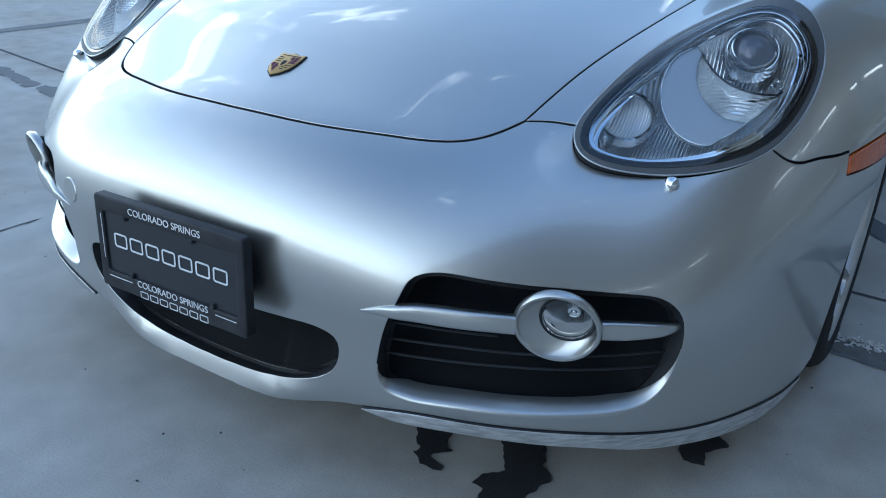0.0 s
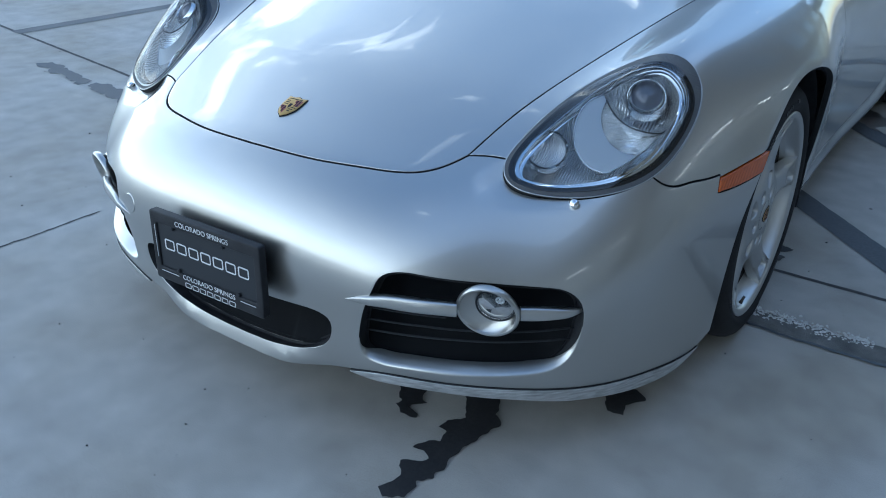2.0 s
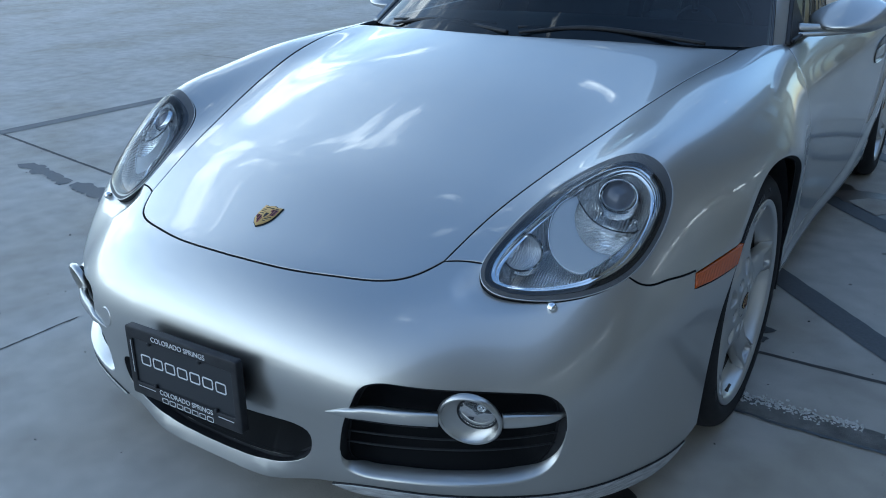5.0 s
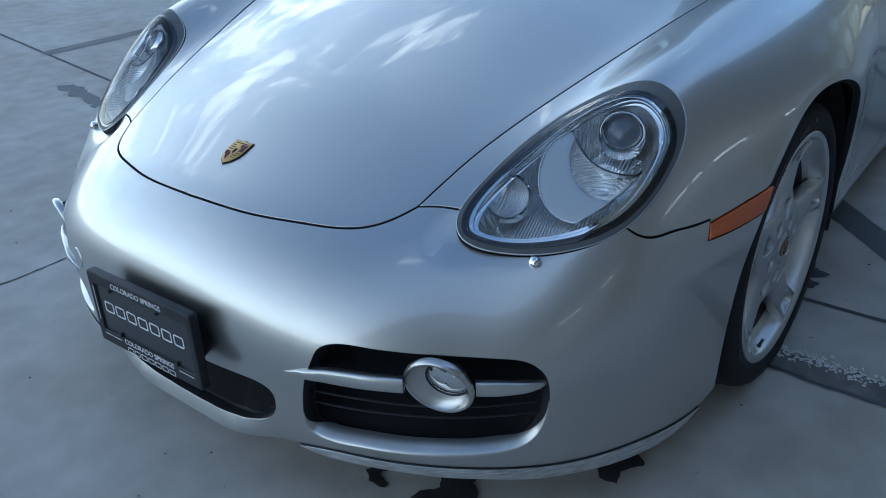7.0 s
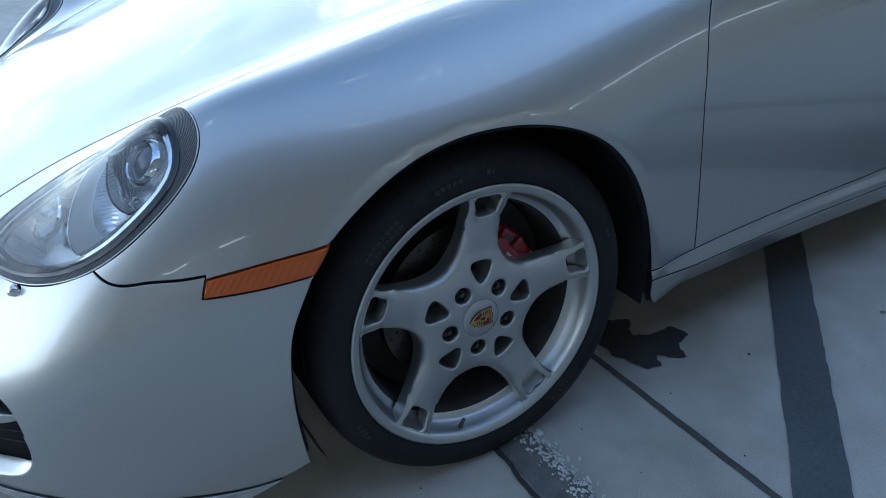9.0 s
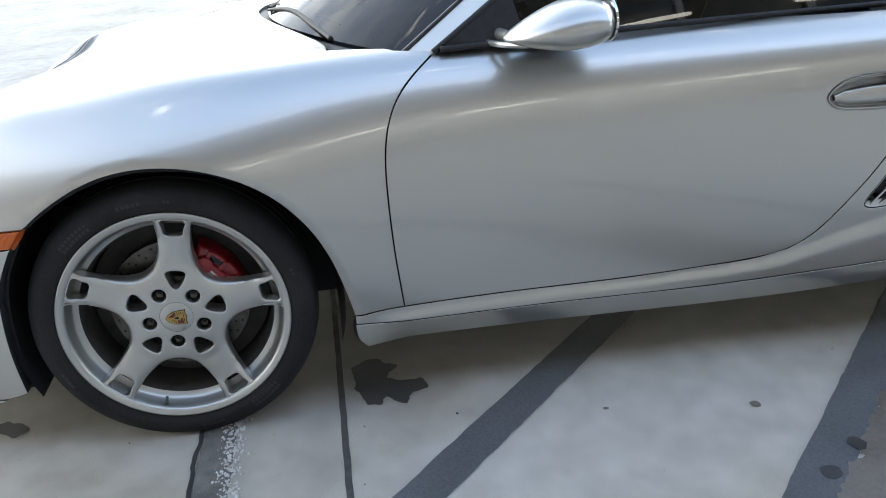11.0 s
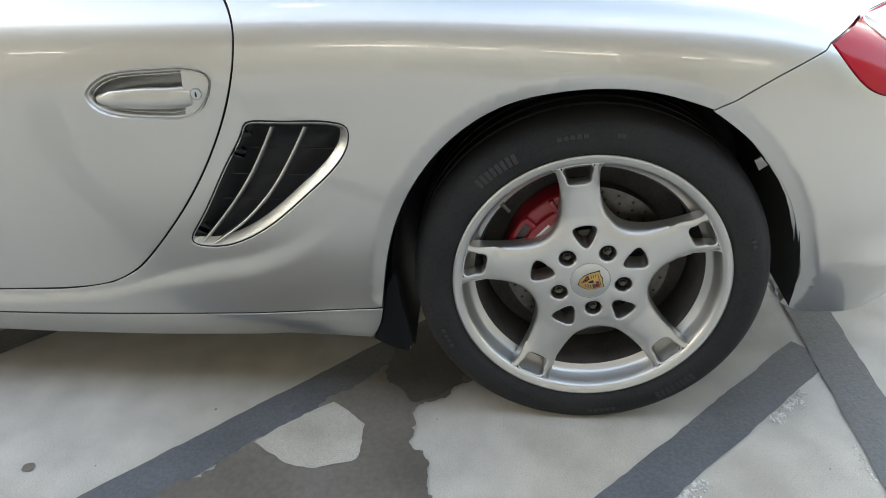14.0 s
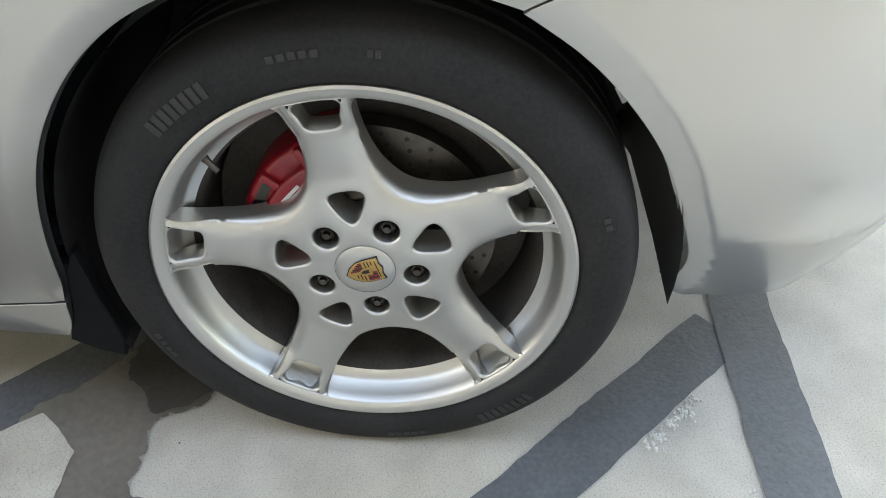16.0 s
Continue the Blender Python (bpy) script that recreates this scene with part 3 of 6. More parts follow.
flat_ob("puddle", rough_line([(0.62, 2.12), (0.66, 2.05), (0.74, 1.96), (0.84, 1.885), (1.03, 1.69), (1.21, 1.51), (1.50, 1.22), (1.62, 1.36), (1.50, 1.52), (1.39, 1.64), (1.40, 1.73), (1.37, 1.81), (1.29, 1.87), (1.30, 1.95), (1.31, 2.06), (1.26, 2.13), (1.16, 2.12), (1.02, 2.12), (0.96, 2.07), (0.85, 2.07), (0.80, 2.14), (0.70, 2.25)], 0.008, 0.016, 1.1), 0.0030, WET, "brown wet patch drying on the concrete", "puddle")
# wet core; the car's shade beside the tyre is put into its colour
flat_ob("puddle", rough_line([(0.70, 1.99), (0.768, 2.008), (0.80, 2.04), (0.833, 2.07), (0.823, 2.11), (0.784, 2.134), (0.764, 2.164), (0.723, 2.185), (0.64, 2.20), (0.56, 2.17), (0.54, 2.07), (0.611, 2.008)], 0.006, 0.014, 7.7), 0.0046, SOAKED_SHADE, "soaked patch beside the tyre, darkened further for the shade there", "puddle")
flat_ob("dry_patch", rough_line([(0.965, 1.755), (0.88, 1.84), (0.835, 1.90), (0.91, 1.975), (1.01, 1.97), (1.035, 1.89), (1.02, 1.83)], 0.012, 0.006, 2.1), 0.0046, CONCRETE, "dry pale patch within the wet concrete", "patch")
flat_ob("oil_stain", rough_line([(0.641, 0.381), (0.61, 0.414), (0.606, 0.459), (0.635, 0.475), (0.652, 0.504), (0.67, 0.502), (0.688, 0.477), (0.71, 0.471), (0.727, 0.503), (0.735, 0.537), (0.735, 0.562), (0.762, 0.574), (0.784, 0.571), (0.792, 0.552), (0.796, 0.529), (0.814, 0.515), (0.845, 0.507), (0.838, 0.492), (0.816, 0.471), (0.8, 0.458), (0.815, 0.447), (0.833, 0.446), (0.825, 0.413), (0.787, 0.401), (0.759, 0.392), (0.742, 0.379), (0.722, 0.387)], 0.004, 0.007, 3.3), 0.0026, OIL, "black oily stain with a ragged edge on the concrete", "stain")
flat_ob("oil_stain", rough_line([(0.252, -0.715), (0.303, -0.679), (0.326, -0.711), (0.326, -0.735), (0.341, -0.753), (0.355, -0.753), (0.331, -0.78), (0.33, -0.793), (0.347, -0.795), (0.36, -0.801), (0.364, -0.812), (0.352, -0.821), (0.337, -0.816), (0.325, -0.82), (0.307, -0.801), (0.292, -0.797), (0.303, -0.782), (0.275, -0.76)], 0.004, 0.007, 4.3), 0.0026, OIL, "small dark water stain below the bumper", "stain")
flat_ob("oil_stain", rough_line([(0.383, -0.644), (0.458, -0.61), (0.499, -0.699), (0.527, -0.725), (0.514, -0.768), (0.511, -0.806), (0.502, -0.83), (0.499, -0.87), (0.509, -0.91), (0.497, -0.922), (0.502, -0.94), (0.476, -0.97), (0.49, -0.982), (0.487, -1.017), (0.447, -1.041), (0.426, -1.029), (0.442, -0.977), (0.434, -0.961), (0.421, -0.954), (0.415, -0.936), (0.453, -0.913), (0.458, -0.895), (0.443, -0.885), (0.414, -0.888), (0.415, -0.873), (0.45, -0.843), (0.444, -0.81), (0.418, -0.805), (0.426, -0.78), (0.455, -0.747), (0.425, -0.7)], 0.004, 0.007, 5.3), 0.0026, OIL, "long dark trickle stain running from under the bumper", "stain")
flat_ob("oil_stain", rough_line([(0.677, -0.5), (0.696, -0.461), (0.724, -0.433), (0.756, -0.454), (0.751, -0.473), (0.731, -0.491), (0.725, -0.507), (0.737, -0.536), (0.716, -0.543), (0.7, -0.541), (0.687, -0.522)], 0.004, 0.007, 6.3), 0.0026, OIL, "small dark drip stain on the concrete", "stain")


# ---- the car ----
car = tagged(new("car"), "silver two-seat sports coupe parked on concrete", "car")


def lay(a, b, points):
    """Points of one laying-out way in another's flat metres."""
    return b[1](skin(a, np.array(points, float)))


def mirrored(half_line):
    """A line from the middle outwards, with its mirror image before it."""
    h = np.asarray(half_line)
    return np.concatenate([h[::-1] * (-1, 1), h[1:]])


hood_front = [(0, -0.875), (0.085, -0.872), (0.166, -0.863), (0.27, -0.837), (0.34, -0.812), (0.376, -0.789), (0.406, -0.754), (0.427, -0.718)]
hood_side = [(0.427, -0.718), (0.452, -0.6), (0.477, -0.5), (0.503, -0.4), (0.53, -0.3), (0.556, -0.2), (0.58, -0.1), (0.603, 0.0), (0.622, 0.1), (0.64, 0.2), (0.652, 0.3), (0.656, 0.41)]
hood_rear = [(0.656, 0.41), (0.565, 0.405), (0.47, 0.37), (0.272, 0.285), (0.1, 0.24), (0.0, 0.232)]
lamp_edge = [(-0.690, 0.384), (-0.714, 0.358), (-0.726, 0.329), (-0.724, 0.296), (-0.709, 0.267), (-0.687, 0.245), (-0.645, 0.230), (-0.582, 0.233), (-0.541, 0.246), (-0.500, 0.264), (-0.460, 0.285), (-0.426, 0.307), (-0.400, 0.332), (-0.386, 0.360), (-0.384, 0.386), (-0.390, 0.409), (-0.405, 0.426), (-0.440, 0.437), (-0.507, 0.438), (-0.577, 0.428), (-0.642, 0.408)]
lens_edge = [(-0.680, 0.371), (-0.700, 0.352), (-0.711, 0.331), (-0.709, 0.309), (-0.698, 0.284), (-0.678, 0.264), (-0.650, 0.251), (-0.621, 0.247), (-0.583, 0.251), (-0.544, 0.263), (-0.504, 0.281), (-0.469, 0.300), (-0.443, 0.320), (-0.429, 0.342), (-0.424, 0.366), (-0.424, 0.388), (-0.430, 0.405), (-0.444, 0.417), (-0.470, 0.423), (-0.525, 0.420), (-0.585, 0.409), (-0.640, 0.392)]
lamp_join = [(0.457, 0.391), (0.496, 0.391), (0.5325, 0.386)]
low_seam = [(-0.582, 0.233), (-0.573, 0.216), (-0.559, 0.206), (-0.523, 0.200), (-0.483, 0.193), (-0.4435, 0.189)]
arch_front = [(-0.358, 0.172), (-0.364, 0.27), (-0.359, 0.369), (-0.341, 0.453), (-0.309, 0.516), (-0.264, 0.576), (-0.207, 0.620), (-0.147, 0.653), (-0.079, 0.676), (0.0, 0.685), (0.077, 0.678), (0.153, 0.656), (0.232, 0.612), (0.295, 0.550), (0.345, 0.470), (0.380, 0.37), (0.405, 0.259)]
arch_rear = [(2.022, 0.285), (2.036, 0.375), (2.064, 0.475), (2.110, 0.561), (2.178, 0.635), (2.262, 0.684), (2.33, 0.701), (2.406, 0.708), (2.49, 0.700), (2.592, 0.668), (2.655, 0.620), (2.71, 0.560), (2.755, 0.491), (2.80, 0.377), (2.825, 0.280), (2.812, 0.217)]
door_front = [(0.654, 0.85), (0.588, 0.806), (0.544, 0.759), (0.519, 0.703), (0.509, 0.642), (0.507, 0.549), (0.511, 0.435), (0.525, 0.268)]
door_low = [(0.525, 0.268), (0.814, 0.271), (1.099, 0.275), (1.302, 0.286), (1.42, 0.296), (1.489, 0.311), (1.544, 0.341), (1.599, 0.395), (1.649, 0.455), (1.705, 0.534), (1.754, 0.622), (1.784, 0.692), (1.803, 0.766), (1.801, 0.813), (1.781, 0.846), (1.745, 0.864)]
belt = [(1.745, 0.864), (1.4, 0.864), (1.0, 0.86), (0.652, 0.85)]
marker_left = bend([(-0.457, 0.540), (-0.445, 0.566)])
marker_top = bend([(-0.445, 0.566), (-0.35, 0.573), (-0.267, 0.577)])
marker_low = [(-0.297, 0.538), (-0.380, 0.536), (-0.457, 0.540)]
tail_seam = [(2.592, 0.668), (2.676, 0.716), (2.768, 0.755)]

# bonnet
v_front = bend(hood_front)
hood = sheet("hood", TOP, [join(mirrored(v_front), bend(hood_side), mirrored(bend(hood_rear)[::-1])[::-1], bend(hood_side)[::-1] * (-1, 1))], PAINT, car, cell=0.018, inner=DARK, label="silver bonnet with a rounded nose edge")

# front bumper
bumper_low = [(1.01, -0.026), (0.96, -0.040), (0.90, -0.040), (0.814, -0.031), (0.74, -0.025), (0.692, -0.020), (0.649, -0.014), (0.599, -0.006), (0.543, 0.002), (0.479, 0.008), (0.415, 0.011), (0.358, 0.012), (0.306, 0.007), (0.262, -0.002), (0.2, -0.014), (0.1, -0.026), (0.0, -0.030)]
under_lamp = lay(WING, FRONT, bend(lamp_edge[:8]))
half_line = [lay(TOP, FRONT, bend(hood_front)), bend(lamp_join), under_lamp, lay(WING, FRONT, bend(low_seam)), lay(SIDE, FRONT, marker_left[::-1]), lay(SIDE, FRONT, bend(marker_low)[::-1]), lay(SIDE, FRONT, bend([(-0.297, 0.538), (-0.318, 0.500), (-0.341, 0.453), (-0.359, 0.369), (-0.364, 0.27), (-0.358, 0.172)])), bend(bumper_low)]
right_half = join(*half_line)
bumper_edge = np.concatenate([right_half, right_half[1:-1][::-1] * (-1, 1)])
mouth_half = [(0.1, 0.100), (0.18, 0.104), (0.219, 0.102), (0.235, 0.094), (0.238, 0.076), (0.230, 0.052), (0.210, 0.033), (0.184, 0.021), (0.128, 0.006), (0.055, -0.004)]
mouth = loop([(0.0, 0.098)] + mouth_half + [(0.0, -0.006)] + [(-a, b) for a, b in mouth_half[::-1]])
intake_rim = bend([(0.6505, 0.118), (0.642, 0.072), (0.620, 0.044), (0.587, 0.0325), (0.546, 0.030), (0.497, 0.0305), (0.434, 0.0315), (0.374, 0.032), (0.322, 0.033), (0.297, 0.045), (0.2935, 0.075)], 0.006)
intake = join(bend([(0.2935, 0.075), (0.299, 0.105), (0.312, 0.146), (0.325, 0.175), (0.334, 0.191), (0.349, 0.199), (0.400, 0.200), (0.469, 0.194), (0.539, 0.189), (0.591, 0.185), (0.624, 0.178), (0.644, 0.160), (0.6505, 0.118)]), intake_rim)
scallop = join(bend([(0.456, 0.43), (0.457, 0.391), (0.457, 0.350), (0.462, 0.322), (0.482, 0.301), (0.522, 0.289), (0.579, 0.286), (0.64, 0.292), (0.70, 0.308), (0.74, 0.326), (0.79, 0.352)]), bend([(0.79, 0.352), (0.79, 0.45), (0.60, 0.46), (0.456, 0.43)]))


def refit(p, q, n, f):
    """Normals of a reshaped sheet, kept on the old ones' side."""
    m = np.zeros_like(q)
    c = np.cross(q[f[:, 1]] - q[f[:, 0]], q[f[:, 2]] - q[f[:, 0]])
    c[(c * n[f[:, 0]]).sum(1) < 0] *= -1
    for i in range(3):
        np.add.at(m, f[:, i], c)
    m /= np.maximum(np.linalg.norm(m, axis=1, keepdims=True), 1e-12)
    moved = np.linalg.norm(q - p, axis=1, keepdims=True)
    k = np.clip(moved / 0.002, 0, 1)
    out = n * (1 - k) + m * k
    size = np.linalg.norm(out, axis=1, keepdims=True)
    return np.where(size > 1e-6, out / np.maximum(size, 1e-6), n)


def lamp_hollow(p, n, f):
    """The shallow hollow that the headlamps stand in."""
    u = FRONT[1](p * np.stack([np.where(p[:, 0] < 0, -1, 1), np.ones(len(p)), np.ones(len(p))], -1))
    inside = within(u, scallop)
    edge = scallop[:int(len(scallop) * 0.56)]
    d = np.full(len(p), 9.0)
    for i in range(0, len(edge), 100):
        d = np.minimum(d, np.linalg.norm(u[:, None] - edge[None, i:i + 100], axis=2).min(1))
    k = np.clip(d / 0.06, 0, 1) * inside * np.clip((0.394 - u[:, 1]) / 0.05, 0, 1)
    # the lip that juts out under the middle intake
    w = np.clip((0.250 - np.abs(u[:, 0])) / 0.13, 0, 1)
    edge_v = np.interp(np.abs(u[:, 0]), [0, 0.055, 0.128, 0.184, 0.21, 0.26], [-0.006, -0.004, 0.006, 0.021, 0.030, 0.034])
    jut = 0.022 * np.clip((edge_v + 0.001 - u[:, 1]) / 0.024, 0, 1) * w * w * (3 - 2 * w)
    q = p - n * (0.0115 * k * k * (3 - 2 * k) - jut)[:, None]
    return q, refit(p, q, n, f)


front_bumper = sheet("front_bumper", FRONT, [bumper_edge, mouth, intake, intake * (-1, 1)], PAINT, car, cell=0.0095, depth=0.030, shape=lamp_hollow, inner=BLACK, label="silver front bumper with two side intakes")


def edge_of(f, n):
    seen = {}
    for t in f:
        for i in range(3):
            e = tuple(sorted((t[i], t[(i + 1) % 3])))
            seen[e] = seen.get(e, 0) + 1
    return sorted({i for e, c in seen.items() if c == 1 for i in e})


def bowl(depth, width, rim=0.0):
    """Presses a sheet in, away from its edge."""
    def shape(p, n, f):
        edge = p[edge_of(f, len(p))]
        d = np.full(len(p), 9.0)
        for i in range(0, len(edge), 200):
            d = np.minimum(d, np.linalg.norm(p[:, None] - edge[None, i:i + 200], axis=2).min(1))
        k = np.clip(d / width, 0, 1)
        q = p - n * (rim + depth * (1 - (1 - k) ** 2))[:, None]
        m = np.zeros_like(q)
        c = np.cross(q[f[:, 1]] - q[f[:, 0]], q[f[:, 2]] - q[f[:, 0]])
        c[(c * n[f[:, 0]]).sum(1) < 0] *= -1
        for i in range(3):
            np.add.at(m, f[:, i], c)
        return q, m / np.maximum(np.linalg.norm(m, axis=1, keepdims=True), 1e-12)
    return shape


def ribs(m, scale, direction, strength, depth=0.002, distortion=0.0):
    """Fine parallel ribs as relief."""
    n, l = m.node_tree.nodes, m.node_tree.links
    tc, wv, bp = n.new("ShaderNodeTexCoord"), n.new("ShaderNodeTexWave"), n.new("ShaderNodeBump")
    wv.inputs["Scale"].default_value, wv.inputs["Distortion"].default_value = scale, distortion
    wv.bands_direction = direction
    bp.inputs["Strength"].default_value, bp.inputs["Distance"].default_value = strength, depth
    l.new(tc.outputs["Object"], wv.inputs["Vector"])
    l.new(wv.outputs["Fac"], bp.inputs["Height"])
    l.new(bp.outputs["Normal"], n["Principled BSDF"].inputs["Normal"])
    return m


FOG_FLUTES = ribs(shader("fog_reflector", (0.42, 0.44, 0.46), 0.14, 1.0), 60, "X", 1.0, 0.004)
ribs(AMBER, 110, "X", 0.5, 0.001)


for side in (False, True):
    s = -1 if side else 1
    sheet("intake_liner", FRONT, [inset(intake, -0.006)], PIT, front_bumper, cell=0.03, depth=0.002, flip=side, shape=bowl(0.05, 0.02, 0.034), label="near-black sheet in place of the shaded hollow behind the intake")
    # the painted ledge that falls back into the intake along its lower edge
    t = np.linspace(0, 1, len(intake_rim))
    grow = np.clip(np.minimum(t / 0.30, (1 - t) / 0.14), 0, 1)
    grow = grow * grow * (3 - 2 * grow)
    turn_in = np.gradient(intake_rim, axis=0)
    turn_in = np.stack([turn_in[:, 1], -turn_in[:, 0]], -1) / np.linalg.norm(turn_in, axis=1, keepdims=True)
    rows = []
    for w, d in ((-0.0022, -0.0004), (0.0, 0.0002), (0.0015, 0.0022), (0.0032, 0.007), (0.0055, 0.014), (0.008, 0.022), (0.009, 0.030)):
        p = skin(FRONT, intake_rim + turn_in * (w * np.where(w > 0, grow, 1))[:, None])
        rows.append(p - slope(p) * (d * grow + 0.0002)[:, None])
    v, c = np.stack(rows, 1).reshape(-1, 3) * (s, 1, 1), len(rows)
    f = [(i * c + j, i * c + j + 1, (i + 1) * c + j + 1, (i + 1) * c + j)[::s] for i in range(len(intake_rim) - 1) for j in range(c - 1)]
    put("intake_lip", mesh_of("intake_lip", v, f, PAINT), front_bumper, "bright painted ledge along the intake")
    # slats across the intake
    for el, s0, s1 in ((0.120, 0.285, 0.436), (0.120, 0.572, 0.66), (0.097, 0.285, 0.66), (0.076, 0.285, 0.66)):
        q = np.stack([np.linspace(s0, s1, 40), el + 0.006 * np.sin((np.linspace(s0, s1, 40) - 0.285) * 8.3)], -1)
        p = skin(FRONT, q)
        p = p - slope(p) * 0.030
        rod("slat", p * (s, 1, 1), 0.0020, DARK, front_bumper, 6, label="thin black slat")
    # body-coloured bar, broken by the fog lamp in its ring
    for s0, s1, ws, deep in ((0.274, 0.454, [0.0012, 0.0105, 0.0138, 0.0138, 0.0135], [0.0005, 0.003, 0.007, 0.007, 0.008]), (0.552, 0.656, [0.0132, 0.0132, 0.0115, 0.0085, 0.003], [0.008, 0.007, 0.007, 0.008, 0.014])):
        u = np.linspace(s0, s1, 40)
        p = skin(FRONT, np.stack([u, np.interp(u, [0.274, 0.30, 0.34, 0.43, 0.55, 0.656], [0.146, 0.151, 0.154, 0.152, 0.146, 0.143])], -1))
        n = slope(p)
        t = np.linspace(0, 1, 40)
        w = spline(np.linspace(0, 1, 5), ws)(t)
        a = np.linspace(0, 2 * np.pi, 20, endpoint=False)
        up = np.array((0, 0, 1.0)) - n * n[:, 2:]
        up /= np.linalg.norm(up, axis=1, keepdims=True)
        mid = p - n * spline(np.linspace(0, 1, 5), deep)(t)[:, None]
        ca, sa = np.sign(np.cos(a)) * np.abs(np.cos(a)) ** 0.55, np.sign(np.sin(a)) * np.abs(np.sin(a)) ** 0.55
        v = (mid[:, None] + w[:, None, None] * ca[None, :, None] * up[:, None] + np.minimum(0.010, w)[:, None, None] * sa[None, :, None] * n[:, None]).reshape(-1, 3) * (s, 1, 1)
        f = [(i * 20 + j, i * 20 + (j + 1) % 20, (i + 1) * 20 + (j + 1) % 20, (i + 1) * 20 + j)[::-s] for i in range(39) for j in range(20)]
        put("intake_bar", mesh_of("intake_bar", v, f, PAINT), front_bumper, "silver bar across the intake")
    # fog lamp: a wide ring, a bowl that narrows to one side, a ribbed lens deep in it
    aim = Vector((0.30, -0.93, -0.22)).normalized()
    m = Matrix.Diagonal((s, 1, 1, 1)) @ Matrix.Translation(Vector((0.570, -0.868, 0.378)) - aim * 0.004) @ aim.to_track_quat("X", "Z").to_matrix().to_4x4()
    tilt = -1 if (aim.to_track_quat("X", "Z").to_matrix() @ Vector((0, 1, 0))).x < 0 else 1
    fog = turned("fog_lamp", [(0.0525, 0.000), (0.0540, 0.0035), (0.0575, 0.0040), (0.0605, 0.001), (0.0608, -0.005), (0.057, -0.012)], PAINT, car, m, 56, "round fog lamp in a silver ring", 50)
    a = np.linspace(0, 2 * np.pi, 48, endpoint=False)
    rows = [(0.0525, 0.000, 0.0), (0.051, -0.003, 0.001), (0.046, -0.009, 0.006), (0.0385, -0.014, 0.012)]
    v = np.array([tuple(m @ Vector((d, tilt * o + r * math.cos(t), o * 0.45 + r * math.sin(t)))) for r, d, o in rows for t in a])
    f = [(i * 48 + j, i * 48 + (j + 1) % 48, (i + 1) * 48 + (j + 1) % 48, (i + 1) * 48 + j)[::s] for i in range(3) for j in range(48)]
    put("bowl", mesh_of("bowl", v, f, PAINT), fog, "silver bowl round the lens")
    m = m @ Matrix.Translation((-0.014, tilt * 0.012, 0.0054))
    turned("gasket", [(0.0385, 0.0), (0.0375, 0.002), (0.0345, 0.0), (0.0345, -0.01)], DARK, fog, m, 40)
    turned("reflector", [(0.0, -0.016), (0.012, -0.014), (0.024, -0.008), (0.0345, 0.0)], FOG_FLUTES, fog, m, 40, "ribbed bright reflector")
    for y, z, r in ((0.008, 0.012, 0.011), (0.014, -0.012, 0.012)):
        turned("bulb_seat", [(r * 0.35, -0.004), (r * 0.5, -0.002), (r * 0.8, -0.003), (r, -0.008), (r, -0.02)], CHROME if z > 0 else GLOSS_BLACK, fog, m @ Matrix.Translation((0, tilt * y, z)), 24)
        turned("bulb", [(0.0, 0.0), (0.003, -0.001), (0.004, -0.012)], CHROME, fog, m @ Matrix.Translation((0, tilt * y, z)), 16)
    turned("lens", [(0.0, 0.006), (0.018, 0.004), (0.030, 0.001), (0.035, -0.002)], LENS, fog, m, 40).visible_shadow = False
sheet("mouth_liner", FRONT, [inset(mouth, -0.006)], PIT, front_bumper, cell=0.03, depth=0.002, shape=bowl(0.05, 0.02, 0.028), label="near-black sheet in place of the shaded hollow behind the lower intake")

# worn chin spoiler under the bumper, each side
SCUFFED = grain(shader("scuffed_chin", (0.4, 0.4, 0.4), 0.45, 0.4), 30, (0.30, 0.30, 0.305), (0.66, 0.67, 0.68), 0.35, 0.3, stretch=(1, 1, 6), depth=0.001)
chin_top = bend([(0.96, -0.040), (0.90, -0.040), (0.814, -0.031), (0.74, -0.025), (0.692, -0.020), (0.649, -0.014), (0.599, -0.006), (0.543, 0.002), (0.479, 0.008), (0.415, 0.011), (0.358, 0.012), (0.306, 0.007), (0.268, -0.002)])
chin_low = bend([(0.268, -0.002), (0.303, -0.009), (0.355, -0.009), (0.441, -0.011), (0.497, -0.017), (0.563, -0.026), (0.623, -0.040), (0.687, -0.050), (0.759, -0.060), (0.825, -0.065), (0.90, -0.061), (0.96, -0.040)])
for side in (False, True):
    sheet("chin_spoiler", FRONT, [join(chin_top, chin_low)], SCUFFED if not side else PAINT, car, gap=0.0008, flip=side, lift=0.004, inner=DARK, label="scuffed grey chin spoiler lip under the bumper")

# wings
arch_lines = [bend(arch_front), bend(arch_rear)]


def lip_of(p):
    """How far the skin turns in round the wheel openings."""
    d = np.full(len(p), 9.0)
    for line in arch_lines:
        for i in range(0, len(line), 60):
            d = np.minimum(d, np.linalg.norm(p[:, None, 1:] - line[None, i:i + 60], axis=2).min(1))
    t = np.clip(np.where(p[:, 1] > 1.2, 0.036, 0.024) - d, 0, 1)
    return 0.36 * np.where(t < 0.006, t * t / 0.012, t - 0.003)


def lip_line(line, centre, wide):
    """The inner border of the turned-in rim round a wheel opening, seen from the side."""
    away = np.array(line) - centre
    return np.array(line) + wide * away / np.linalg.norm(away, axis=1, keepdims=True)


front_lip, rear_lip = lip_line(bend(arch_front), (0.012, 0.317), 0.024), lip_line(bend(arch_rear), (2.418, 0.325), 0.036)


